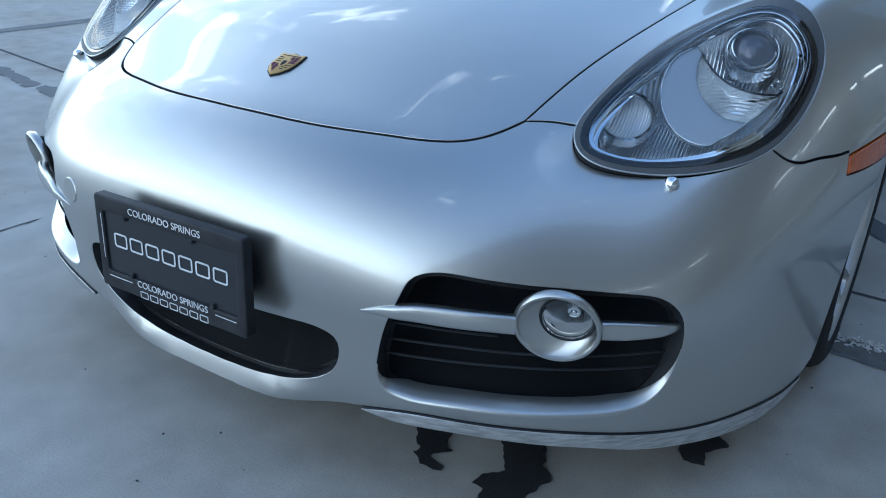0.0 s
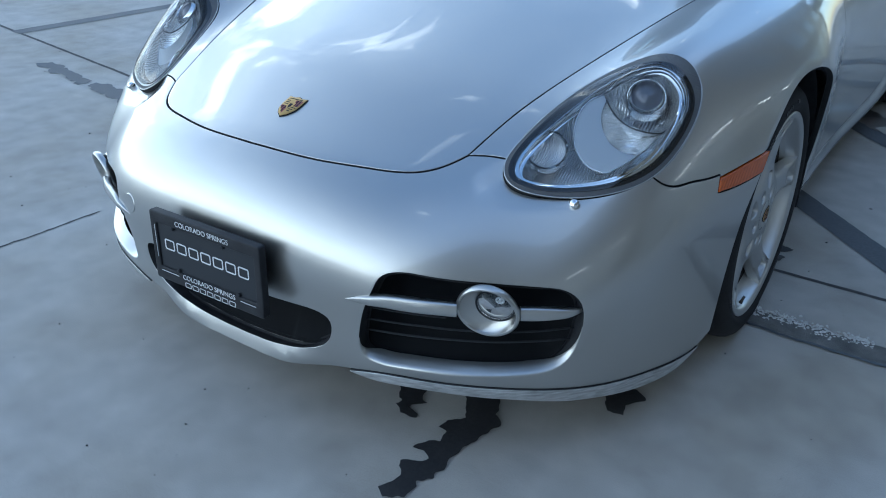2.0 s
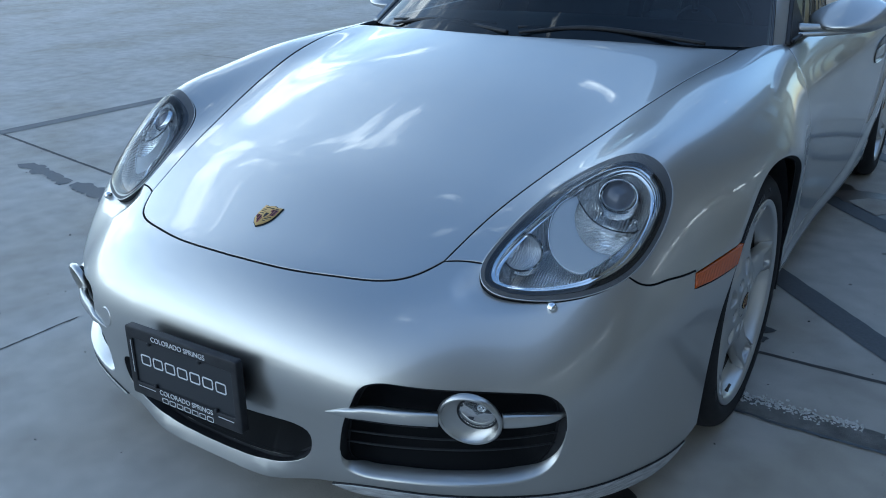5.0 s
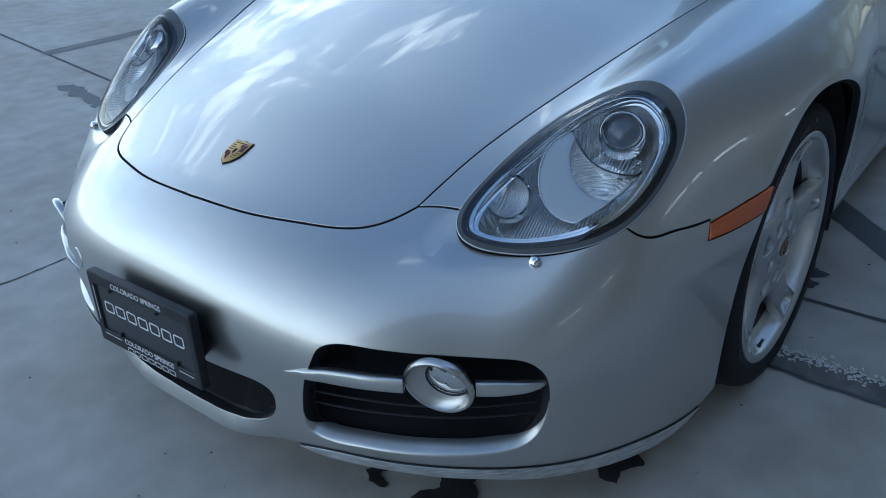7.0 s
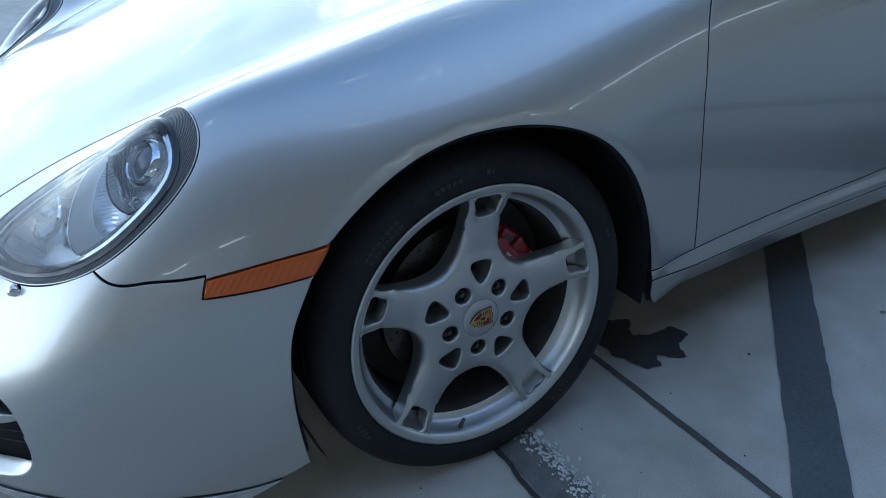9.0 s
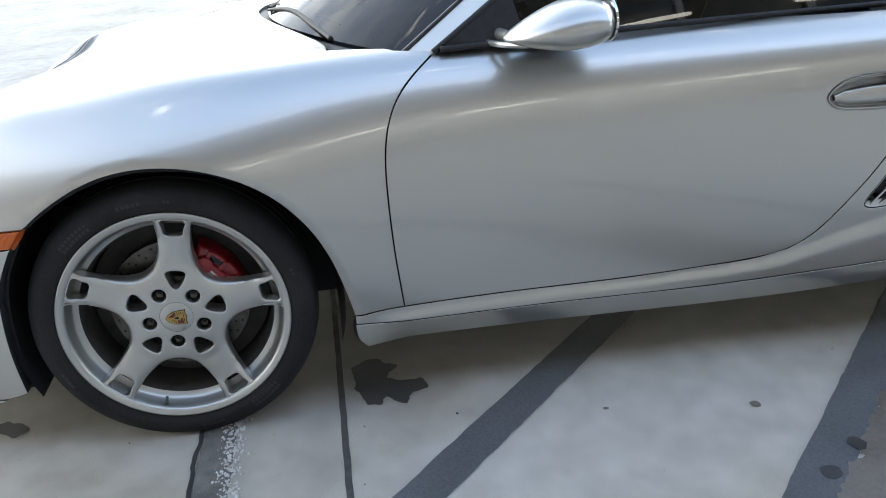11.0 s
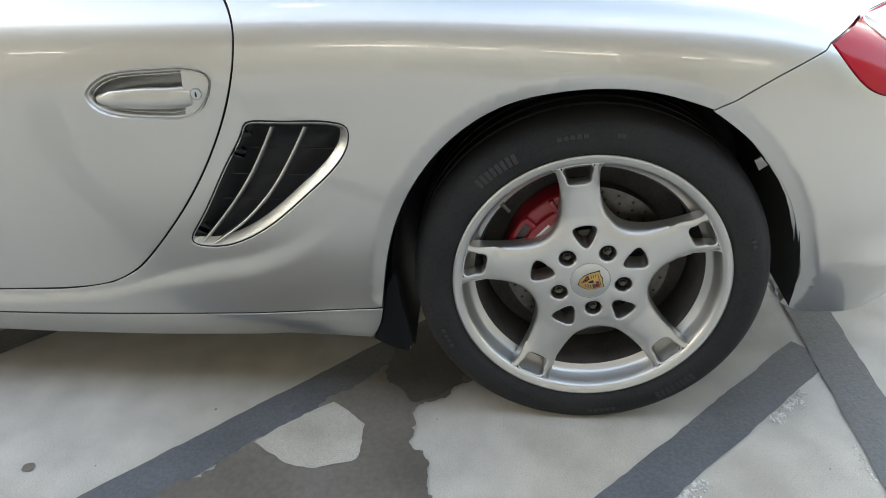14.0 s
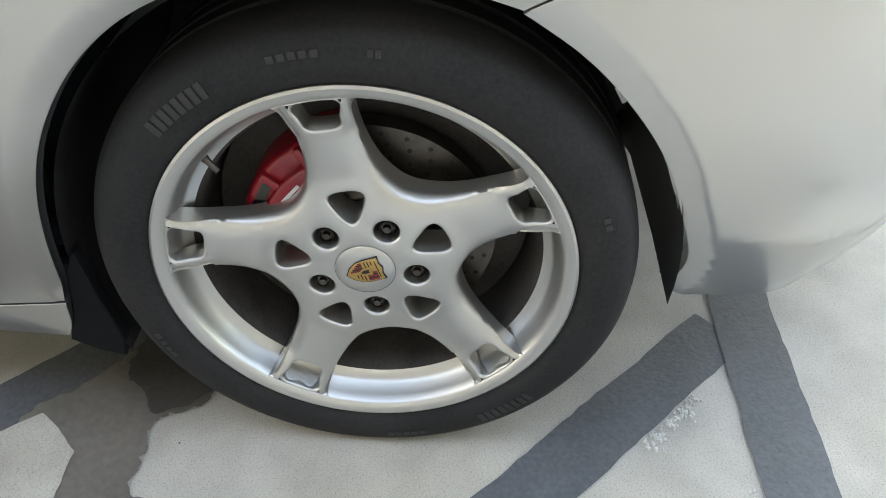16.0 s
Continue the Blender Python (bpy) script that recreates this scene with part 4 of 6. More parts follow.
def arch_lip(p, n, f):
    q = p - n * lip_of(p)[:, None]
    return q, refit(p, q, n, f)


wing_line = [lay(TOP, WING, bend(hood_side)), lay(TOP, WING, bend([(0.656, 0.41), (0.672, 0.47), (0.690, 0.54)])), WING[1](np.array([(0.70, 0.56, 0.85), (0.715, 0.62, 0.848), (0.722, 0.645, 0.847)])), lay(SIDE, WING, bend(door_front)), lay(SIDE, WING, bend([(0.525, 0.268), (0.46, 0.266), (0.405, 0.259)])), lay(SIDE, WING, bend(arch_front)[::-1][:-40]), ]
arch_top = [q for q in bend(arch_front)[::-1] if q[1] > 0.583 or q[0] > 0]
wing_line[-1] = lay(SIDE, WING, np.array(arch_top))
wing_line += [lay(SIDE, WING, marker_top[::-1]), bend(low_seam)[::-1], bend(lamp_edge[7:] + lamp_edge[:1]), lay(FRONT, WING, bend(lamp_join)[::-1])]
wing_edge = join(*wing_line)
for side in (False, True):
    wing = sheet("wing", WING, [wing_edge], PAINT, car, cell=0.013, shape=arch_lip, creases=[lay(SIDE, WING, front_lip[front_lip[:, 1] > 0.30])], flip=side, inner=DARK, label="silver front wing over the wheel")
    sheet("side_marker", SIDE, [join(marker_left, marker_top, bend([(-0.267, 0.577), (-0.281, 0.558), (-0.297, 0.538)]), bend(marker_low))], AMBER, wing, cell=0.012, gap=0.0025, lift=0.002, flip=side, label="amber side marker lens")

# doors, quarters, sills
handle_edge = [(1.535, 0.69), (1.556, 0.718), (1.614, 0.737), (1.679, 0.742), (1.734, 0.741), (1.755, 0.73), (1.749, 0.694), (1.721, 0.664), (1.659, 0.654), (1.592, 0.657), (1.55, 0.669)]
vent_edge = [(1.673, 0.409), (1.689, 0.447), (1.733, 0.519), (1.773, 0.587), (1.800, 0.634), (1.806, 0.645), (1.820, 0.650), (1.85, 0.6505), (1.888, 0.6505), (1.963, 0.649), (1.982, 0.641), (1.984, 0.624), (1.963, 0.578), (1.902, 0.516), (1.821, 0.446), (1.761, 0.412), (1.703, 0.401)]
recess = loop(handle_edge)
vent = loop(vent_edge)
crease = [(0.405, 0.238), (0.53, 0.232), (0.82, 0.23), (1.205, 0.231), (1.6, 0.244), (2.018, 0.256)]
quarter_line = [lay(SIDE, WING, bend(door_low[5:])), np.array([(1.745, 0.412), (1.80, 0.50), (1.95, 0.60), (2.4, 0.61)]), lay(REAR, WING, bend([(0.80, 0.452), (0.94, 0.433), (1.02, 0.412), (1.078, 0.390)])), lay(SIDE, WING, bend(tail_seam)[::-1]), lay(SIDE, WING, bend(arch_rear[:10])[::-1]), lay(SIDE, WING, bend([(2.022, 0.285), (2.018, 0.256)])), lay(SIDE, WING, bend(crease)[::-1]), lay(SIDE, WING, bend([(0.405, 0.238), (0.405, 0.259)])), lay(SIDE, WING, bend([(0.405, 0.259), (0.46, 0.266), (0.525, 0.268)])), lay(SIDE, WING, bend(door_low[:6]))]
quarter_edge = join(*quarter_line)


def ledge(p, n, f):
    """The ledge that stands out below the door, running on into the sill."""
    y, z = p[:, 1], p[:, 2]
    seam = np.interp(y, [0.4, 0.525, 0.814, 1.099, 1.302, 1.42, 1.489, 1.544, 1.6, 1.7, 1.78, 1.85, 1.95, 2.02], [0.266, 0.268, 0.271, 0.275, 0.286, 0.296, 0.311, 0.331, 0.350, 0.380, 0.396, 0.424, 0.50, 0.57])
    k = np.clip((seam - 0.003 - z) / np.interp(y, [1.4, 1.7], [0.028, 0.055]), 0, 1)
    fade = np.clip((y - 0.405) / 0.12, 0, 1) * np.clip((2.02 - y) / 0.25, 0, 1)
    under = np.clip(0.232 - z, 0, 0.2) * np.clip((y - 0.405) / 0.12, 0, 1) * np.clip((2.02 - y) / 0.2, 0, 1)
    q = p - n * lip_of(p)[:, None] + n * (0.010 * k * k * (3 - 2 * k) * fade - 0.45 * under)[:, None]
    return q, refit(p, q, n, f)


def lip_in(p, n, f):
    """A rim that slopes in from its outer edge."""
    u = SIDE[1](p)
    d = np.linalg.norm(u[:, None] - vent[None], axis=2).min(1)
    q = p - n * (0.9 * d)[:, None]
    return q, refit(p, q, n, f)


for side in (False, True):
    s = -1 if side else 1
    door = sheet("door", SIDE, [join(bend(door_front), bend(door_low), bend(belt)), recess], PAINT, car, cell=0.018, flip=side, inner=DARK, label="silver car door with an oval handle recess")
    bezel = sheet("door_handle", SIDE, [recess, inset(loop(handle_edge), 0.0055)], PAINT, car, cell=0.006, gap=0.0026, lift=0.0012, depth=0.006, flip=side, label="silver oval pull handle with a key lock")
    sheet("cup", SIDE, [inset(recess, 0.005)], PAINT, bezel, cell=0.006, gap=0, depth=0.002, shape=bowl(0.026, 0.034), flip=side)
    ring = inset(recess, 0.0052)
    ring = np.roll(ring, -int(np.argmax(np.diff(np.r_[ring[-1, 0] > 1.706, ring[:, 0] > 1.706].astype(int)))), axis=0)
    sheet("lock_plate", SIDE, [ring[ring[:, 0] > 1.706]], PAINT, bezel, cell=0.008, gap=0, lift=0.0008, depth=0.02, flip=side)
    grip = np.stack([np.linspace(1.552, 1.722, 30), np.interp(np.linspace(1.552, 1.722, 30), [1.552, 1.60, 1.68, 1.722], [0.686, 0.688, 0.691, 0.694])], -1)
    p = skin(SIDE, grip)
    n = slope(p)
    a = np.linspace(0, 2 * np.pi, 12, endpoint=False)
    w = np.interp(np.linspace(0, 1, 30), [0, 0.15, 0.5, 0.9, 1], [0.007, 0.016, 0.020, 0.0195, 0.017])
    mid = p - n * np.interp(np.linspace(0, 1, 30), [0, 0.2, 0.8, 1], [0.006, 0.002, 0.0, 0.004])[:, None]
    v = (mid[:, None] + w[:, None, None] * np.sin(a)[None, :, None] * np.array((0, 0, 1.0)) + 0.007 * np.cos(a)[None, :, None] * n[:, None]).reshape(-1, 3) * (s, 1, 1)
    f = [(i * 12 + j, i * 12 + (j + 1) % 12, (i + 1) * 12 + (j + 1) % 12, (i + 1) * 12 + j)[::-s] for i in range(29) for j in range(12)]
    put("grip", mesh_of("grip", v, f, PAINT), bezel)
    c = skin(SIDE, np.array([(1.732, 0.700)]))[0]
    turned("lock", [(0.0, 0.004), (0.0085, 0.004), (0.0095, 0.002), (0.0105, 0.003), (0.0105, -0.012)], LAMP_GREY, bezel, Matrix.Translation((s * c[0], c[1], c[2])) @ Matrix.Diagonal((s, 1, 1, 1)), 24)
    solid("key_slot", circle(0.0015, 12, ry=0.005), 0.0, 0.0052, DARK, bezel, Matrix.Translation((s * c[0], c[1], c[2])) @ Matrix(((0, 0, s, 0), (1, 0, 0, 0), (0, 1, 0, 0), (0, 0, 0, 1))))
    quarter = sheet("rear_quarter", WING, [quarter_edge, lay(SIDE, WING, vent)], PAINT, car, cell=0.010, flip=side, inner=DARK, shape=ledge, creases=[lay(SIDE, WING, rear_lip[(rear_lip[:, 0] < 2.7) & (rear_lip[:, 1] > 0.32)])], label="silver rear quarter with a side air intake")
    sill = sheet("sill", SIDE, [join(bend(crease), bend([(2.018, 0.256), (2.006, 0.205), (1.99, 0.172)]), bend([(1.99, 0.172), (1.6, 0.166), (1.1, 0.158), (0.75, 0.160), (0.43, 0.165)]), bend([(0.43, 0.165), (0.41, 0.195), (0.405, 0.238)]))], PAINT, car, cell=0.018, gap=0.0008, lift=0.002, flip=side, inner=DARK, shape=ledge, label="silver sill cover below the door")
    # side air intake
    side_vent = sheet("side_vent", SIDE, [vent, inset(vent, 0.0115) + (-0.0060, 0.0040)], PAINT, car, cell=0.004, gap=0.0020, lift=0.0005, depth=0.02, flip=side, shape=lip_in, inner=DARK, label="black side intake with two curved silver fins")
    sheet("hollow", SIDE, [inset(vent, 0.006)], BLACK, side_vent, cell=0.012, gap=0, depth=0.002, shape=bowl(0.05, 0.05, 0.010), flip=side)
    for k, line in enumerate(([(1.692, 0.408), (1.735, 0.458), (1.80, 0.545), (1.852, 0.640)], [(1.712, 0.404), (1.775, 0.452), (1.855, 0.545), (1.910, 0.641)])):
        q = bend(line, 0.006)
        t = np.gradient(q, axis=0)
        t /= np.linalg.norm(t, axis=1, keepdims=True)
        o = np.stack([-t[:, 1], t[:, 0]], -1)
        rows = []
        for off, deep in ((0.0030, 0.006), (0.0018, 0.002), (-0.0010, 0.003), (-0.005, 0.018), (-0.003, 0.022), (0.003, 0.016)):
            p = skin(SIDE, q + o * off)
            rows.append(p - slope(p) * deep)
        v = np.stack(rows, 1).reshape(-1, 3) * (s, 1, 1)
        c = len(rows)
        f = [(i * c + j, i * c + (j + 1) % c, (i + 1) * c + (j + 1) % c, (i + 1) * c + j)[::s] for i in range(len(q) - 1) for j in range(c)]
        put("fin", mesh_of("fin", v, f, PAINT), side_vent, "curved silver fin")
    for z, y0, y1 in ((0.594, 1.79, 1.955), (0.543, 1.758, 1.915), (0.492, 1.727, 1.86)):
        p = skin(SIDE, np.stack([np.linspace(y0, y1, 12), np.full(12, z)], -1))
        rod("crossbar", (p - slope(p) * 0.024) * (s, 1, 1), 0.0014, BLACK, side_vent, 6)

# rear bumper and tail lamps
tail_low = [(1.078, 0.390), (1.049, 0.348), (1.002, 0.308), (0.965, 0.296), (0.9, 0.293), (0.75, 0.296), (0.684, 0.307), (0.652, 0.336), (0.650, 0.380), (0.662, 0.44)]
rear_half = join(bend([(0, 0.47), (0.3, 0.465), (0.662, 0.44)]), bend(tail_low)[::-1], lay(SIDE, REAR, bend(tail_seam)[::-1]), lay(SIDE, REAR, bend(arch_rear[9:])), bend([tuple(lay(SIDE, REAR, [(2.812, 0.217)])[0]), (1.0, -0.151), (0.95, -0.164), (0.88, -0.164), (0.82, -0.148), (0.75, -0.124), (0.6, -0.12), (0.0, -0.12)]))


fold_line = bend([(0.0, -0.03), (0.3, -0.03), (0.55, -0.03), (0.7, -0.033), (0.8, -0.020), (0.9, -0.010), (0.97, -0.004)], 0.012)
fold_at = skin(REAR, fold_line)


def undercut(p, n, f):
    """The bumper's lower edge: it flares out to a crease and drops more steeply below it."""
    fold = np.interp(np.abs(p[:, 0]), fold_at[:, 0], fold_at[:, 2])
    fade = np.clip((p[:, 1] - 2.835) / 0.15, 0, 1)
    fade = fade * fade * (3 - 2 * fade)
    over_fold = np.clip((fold + 0.09 - p[:, 2]) / 0.09, 0, 1)
    out = (0.027 * over_fold ** 2.7 + 0.06 * np.clip(fold - p[:, 2], 0, 0.12)) * fade
    q = p + n * (out - lip_of(p))[:, None]
    return q, refit(p, q, n, f)


rear_edge = np.concatenate([rear_half, rear_half[1:-1][::-1] * (-1, 1)])
rear_bumper = sheet("rear_bumper", REAR, [rear_edge], PAINT, car, cell=0.010, gap=0.0006, depth=0.022, creases=[lay(SIDE, REAR, rear_lip[(rear_lip[:, 0] > 2.62) & (rear_lip[:, 1] > 0.33)]), lay(SIDE, REAR, rear_lip[(rear_lip[:, 0] > 2.62) & (rear_lip[:, 1] > 0.33)]) * (-1, 1), fold_line, fold_line[1:] * (-1, 1)], shape=undercut, inner=PAINT, label="silver rear bumper wrapping round the corner")
tail_edge = join(bend(tail_low), bend([(0.662, 0.44), (0.80, 0.452), (0.94, 0.433), (1.02, 0.412), (1.078, 0.390)]))
white_edge = loop([(0.962, 0.414), (0.958, 0.392), (0.935, 0.374), (0.85, 0.378), (0.76, 0.392), (0.715, 0.415), (0.72, 0.438), (0.82, 0.446), (0.92, 0.432)])
for side in (False, True):
    lamp = sheet("tail_lamp", REAR, [tail_edge], RED_LENS, car, cell=0.014, gap=0.003, lift=0.002, flip=side, label="red tail lamp with a white window")
    sheet("window", REAR, [white_edge], CLEAR_LENS, lamp, cell=0.012, gap=0, lift=0.0045, depth=0.002, flip=side, label="ribbed white lens window")

# dark floor and inner walls: boxes added to keep light out of the gaps
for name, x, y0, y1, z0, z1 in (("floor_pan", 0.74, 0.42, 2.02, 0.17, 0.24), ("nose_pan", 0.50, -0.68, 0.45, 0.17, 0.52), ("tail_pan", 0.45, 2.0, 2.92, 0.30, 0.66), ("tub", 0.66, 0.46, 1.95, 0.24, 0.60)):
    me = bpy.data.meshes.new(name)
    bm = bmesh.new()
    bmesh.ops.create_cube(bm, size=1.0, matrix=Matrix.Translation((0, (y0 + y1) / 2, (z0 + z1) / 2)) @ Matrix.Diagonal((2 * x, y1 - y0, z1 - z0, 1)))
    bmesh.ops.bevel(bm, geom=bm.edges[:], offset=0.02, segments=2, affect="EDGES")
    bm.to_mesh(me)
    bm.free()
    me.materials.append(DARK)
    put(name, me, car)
for y, z, r, low, high in ((0.012, 0.317, 0.372, -18, 205), (2.418, 0.325, 0.378, -9, 206)):
    for s in (1, -1):
        a = np.radians(np.linspace(low, high, 48))
        rows = [(0.42, r - 0.02), (0.50, r), (0.70, r + 0.004), (0.845, r + 0.002)]
        v = [(s * x, y + q * np.cos(t), z + q * np.sin(t)) for x, q in rows for t in a]
        n = len(a)
        f = [(i * n + j, i * n + j + 1, (i + 1) * n + j + 1, (i + 1) * n + j)[::s] for i in range(3) for j in range(n - 1)]
        b = len(v)
        v += [(s * 0.42, y, z)]
        f += [(b, j, j + 1)[::s] for j in range(n - 1)]
        put("wheel_arch_liner", mesh_of("wheel_arch_liner", v, f, BLACK), car, "black plastic wheel arch liner")

# ---- wheels ----
CLAW = 5
MARK = shader("raised_rubber", (0.034, 0.034, 0.037), 0.45, Specular_IOR_Level=0.3)
# brake dust, with the shade deep in the wheel put into its colour
DUST_SHADE = grain(shader("dust_and_shade", (0.03, 0.028, 0.027), 0.8), 14, (0.022, 0.021, 0.021), (0.07, 0.065, 0.062), 0.4)


def rim_face(base):
    """The five-spoke face: hub, claw-ended spokes and their openings, in the wheel's plane (y back, z up)."""
    edge, windows, pockets, bolts = [], [], [], []
    for k in range(CLAW):
        c, g = radians(base + 72 * k), radians(base + 72 * k + 36)
        r = lambda u, v, c=c: (u * math.cos(c) - v * math.sin(c), u * math.sin(c) + v * math.cos(c))
        flank = [(0.110, 0.056), (0.130, 0.045), (0.155, 0.0385), (0.190, 0.0355), (0.220, 0.0375), (0.236, 0.043), (0.245, 0.053)]
        edge += [r(0.0985, -0.0665)] + [r(u, -v) for u, v in flank] + [r(0.249, -0.03), r(0.251, 0.0), r(0.249, 0.03)] + [r(u, v) for u, v in flank[::-1]]
        windows.append(np.array([r(*q) for q in ((0.202, -0.019), (0.199, -0.013), (0.1985, 0.0), (0.199, 0.013), (0.202, 0.019), (0.216, 0.022), (0.232, 0.026), (0.2365, 0.022), (0.238, 0.0), (0.2365, -0.022), (0.232, -0.026), (0.216, -0.022))]))
        pockets.append(np.array([r(*q) for q in ((0.068, 0.0), (0.073, 0.008), (0.085, 0.015), (0.098, 0.021), (0.106, 0.021), (0.111, 0.012), (0.112, 0.0), (0.111, -0.012), (0.106, -0.021), (0.098, -0.021), (0.085, -0.015), (0.073, -0.008))]))
        bolts.append((0.0635 * math.cos(g), 0.0635 * math.sin(g)))
    return loop(edge, 0.006), [loop(w, 0.004) for w in windows], [loop(w, 0.004) for w in pockets], bolts


def wheel(y, z, x, radius, width, base, s):
    """A wheel with its outer rim edge at x on the side s."""
    hub = put("wheel", None, car, "silver five-spoke alloy wheel with claw-ended spokes")
    m = Matrix.Diagonal((s, 1, 1, 1)) @ Matrix.Translation((x, y, z))
    turned("rim", [(0.256, -0.012), (0.2592, -0.006), (0.2588, -0.001), (0.2555, 0.001), (0.249, -0.001), (0.2435, -0.0035), (0.2405, -0.008), (0.238, -0.018), (0.233, -0.034), (0.229, -0.040), (0.219, -0.047)], WHEEL_PAINT, hub, m, 128, sharp=40)
    turned("barrel", [(0.219, -0.047), (0.213, -0.060), (0.212, -width + 0.04), (0.235, -width + 0.015), (0.25, -width + 0.01)], DUST_SHADE, hub, m, 96, "inner barrel darkened for its shade and brake dust")
    k = width * 0.5
    rim_r = 0.254
    side = [(rim_r, -0.010), (rim_r + 0.006, -0.003), (rim_r + 0.016, 0.0035), (rim_r + 0.030, 0.006), (radius - 0.028, 0.003), (radius - 0.016, -0.004), (radius - 0.007, -0.015), (radius - 0.002, -0.030)]
    tread = []
    for c in (-0.055, -0.095, -0.135, -0.175):
        tread += [(radius, c + 0.006), (radius - 0.006, c + 0.004), (radius - 0.006, c - 0.004), (radius, c - 0.006)]
    far = [(a, -width + 0.004 - b) for a, b in side[::-1]]
    v, f = lathe(side + tread + far, 144)
    v[:, 2] = np.maximum(v[:, 2], -z + 0.001)
    v = v + (x, y, z)
    v[:, 0] *= s
    me = mesh_of("tyre", v, [t[::-s] for t in f], RUBBER)
    me.set_sharp_from_angle(angle=radians(42))
    tyre = put("tyre", me, hub, "black low-profile tyre with raised sidewall marks")
    # raised strokes of lettering on the sidewall
    for at, span, r0, h in ((128, 17, radius - 0.040, 0.019), (100, 11, radius - 0.036, 0.008), (84, 3, radius - 0.036, 0.008), (18, 4, radius - 0.036, 0.007), (-52, 17, radius - 0.040, 0.019), (-82, 11, radius - 0.036, 0.008), (205, 9, radius - 0.036, 0.007)):
        pieces = max(2, int(span / 1.9))
        for i in range(pieces):
            t0, t1 = radians(at - span / 2 + span * i / pieces), radians(at - span / 2 + span * (i + 0.72) / pieces)
            vv = []
            for dx in (0.0, 0.0016):
                for t, r in ((t0, r0 - h / 2), (t1, r0 - h / 2), (t1, r0 + h / 2), (t0, r0 + h / 2)):
                    g = np.interp(r, [rim_r + 0.006, rim_r + 0.016, rim_r + 0.030, radius - 0.028, radius - 0.016], [-0.003, 0.0035, 0.006, 0.003, -0.004])
                    vv.append((s * (x + g + dx), y + r * math.cos(t), z + r * math.sin(t)))
            ff = [q[::s] for q in ((4, 5, 6, 7), (0, 1, 5, 4), (1, 2, 6, 5), (2, 3, 7, 6), (3, 0, 4, 7))]
            put("sidewall_mark", mesh_of("sidewall_mark", vv, ff, MARK, smooth=False), hub)
    edge, windows, pockets, bolts = rim_face(base)
    holes = windows + pockets + [circle(0.0158, 28, *b) for b in bolts]
    v, f = prism(edge, -0.040, 0.0, 0.011, holes, 0.007, 0.0035)
    r = np.hypot(v[:, 0], v[:, 1])
    rim_line = edge
    away = np.concatenate([np.linalg.norm(v[i:i + 400, None, :2] - rim_line[None], axis=2).min(1) for i in range(0, len(v), 400)])
    v[:, 2] -= np.where(v[:, 2] > -0.015, 0.006 * (1 - np.clip(away / 0.032, 0, 1)) ** 2 * np.clip((0.215 - r) / 0.03, 0, 1), 0)
    dish = np.interp(r, [0, 0.05, 0.09, 0.13, 0.19, 0.235, 0.26], [-0.014, -0.014, -0.017, -0.022, -0.017, -0.007, -0.004])
    thin = np.where(v[:, 2] < -0.01, np.interp(r, [0, 0.12, 0.22, 0.26], [-0.012, -0.004, 0.010, 0.014]), 0)
    v = np.stack([s * (x + v[:, 2] + dish + thin), y + v[:, 0], z + v[:, 1]], -1)
    me = mesh_of("spokes", v, f, WHEEL_PAINT)
    bm = bmesh.new()
    bm.from_mesh(me)
    bmesh.ops.remove_doubles(bm, verts=bm.verts, dist=1e-5)
    bmesh.ops.recalc_face_normals(bm, faces=bm.faces)
    bm.to_mesh(me)
    bm.free()
    me.set_sharp_from_angle(angle=radians(50))
    put("spokes", me, hub)
    for b in bolts:
        put_m = Matrix.Diagonal((s, 1, 1, 1)) @ Matrix.Translation((x - 0.030, y + b[0], z + b[1]))
        turned("wheel_bolt", [(0.0, 0.010), (0.0045, 0.010), (0.005, 0.004), (0.0075, 0.004), (0.0085, 0.008), (0.0098, 0.006), (0.0098, -0.012), (0.0135, -0.016)], STEEL, hub, put_m, 20)
    cap = turned("centre_cap", [(0.0, -0.0105), (0.022, -0.0110), (0.034, -0.0125), (0.0360, -0.0140), (0.0362, -0.02)], WHEEL_PAINT, hub, m, 40, "silver centre cap with a small shield badge")
    turned("cap_gap", [(0.0360, -0.0150), (0.0378, -0.0136)], DARK, hub, m, 40)
    badge(hub, Matrix.Diagonal((s, 1, 1, 1)) @ Matrix.Translation((x - 0.0105, y, z)) @ Matrix(((0, 0, 1, 0), (1, 0, 0, 0), (0, 1, 0, 0), (0, 0, 0, 1))) @ Matrix.Rotation(radians(base - 99), 4, "Z"), 0.80, True)
    # brake behind the spokes
    turned("brake_disc", [(0.075, -0.095), (0.085, -0.088), (0.160, -0.088), (0.161, -0.092), (0.161, -0.112), (0.08, -0.114)], STEEL, hub, m, 96, "drilled grey brake disc")
    vv, ff = [], []
    for k in range(30):
        for j, rr in enumerate((0.100, 0.118, 0.136, 0.150)):
            t0 = radians(12 * k + 3.4 * j)
            b = len(vv)
            vv += [(s * (x - 0.0876), y + rr * math.cos(t0) + 0.0032 * math.cos(g), z + rr * math.sin(t0) + 0.0032 * math.sin(g)) for g in np.linspace(0, 5.5, 8)]
            ff.append(tuple(range(b, b + 8))[::s])
    put("drill_holes", mesh_of("drill_holes", vv, ff, DARK, smooth=False), hub)
    turned("brake_hat", [(0.0, -0.065), (0.070, -0.066), (0.078, -0.072), (0.080, -0.10)], STEEL, hub, m, 48)
    turned("backing", [(0.0, -0.130), (0.205, -0.130), (0.211, -0.16)], DUST_SHADE, hub, m, 48)
    a0, a1 = (8, 66) if y < 1 else (97, 178)
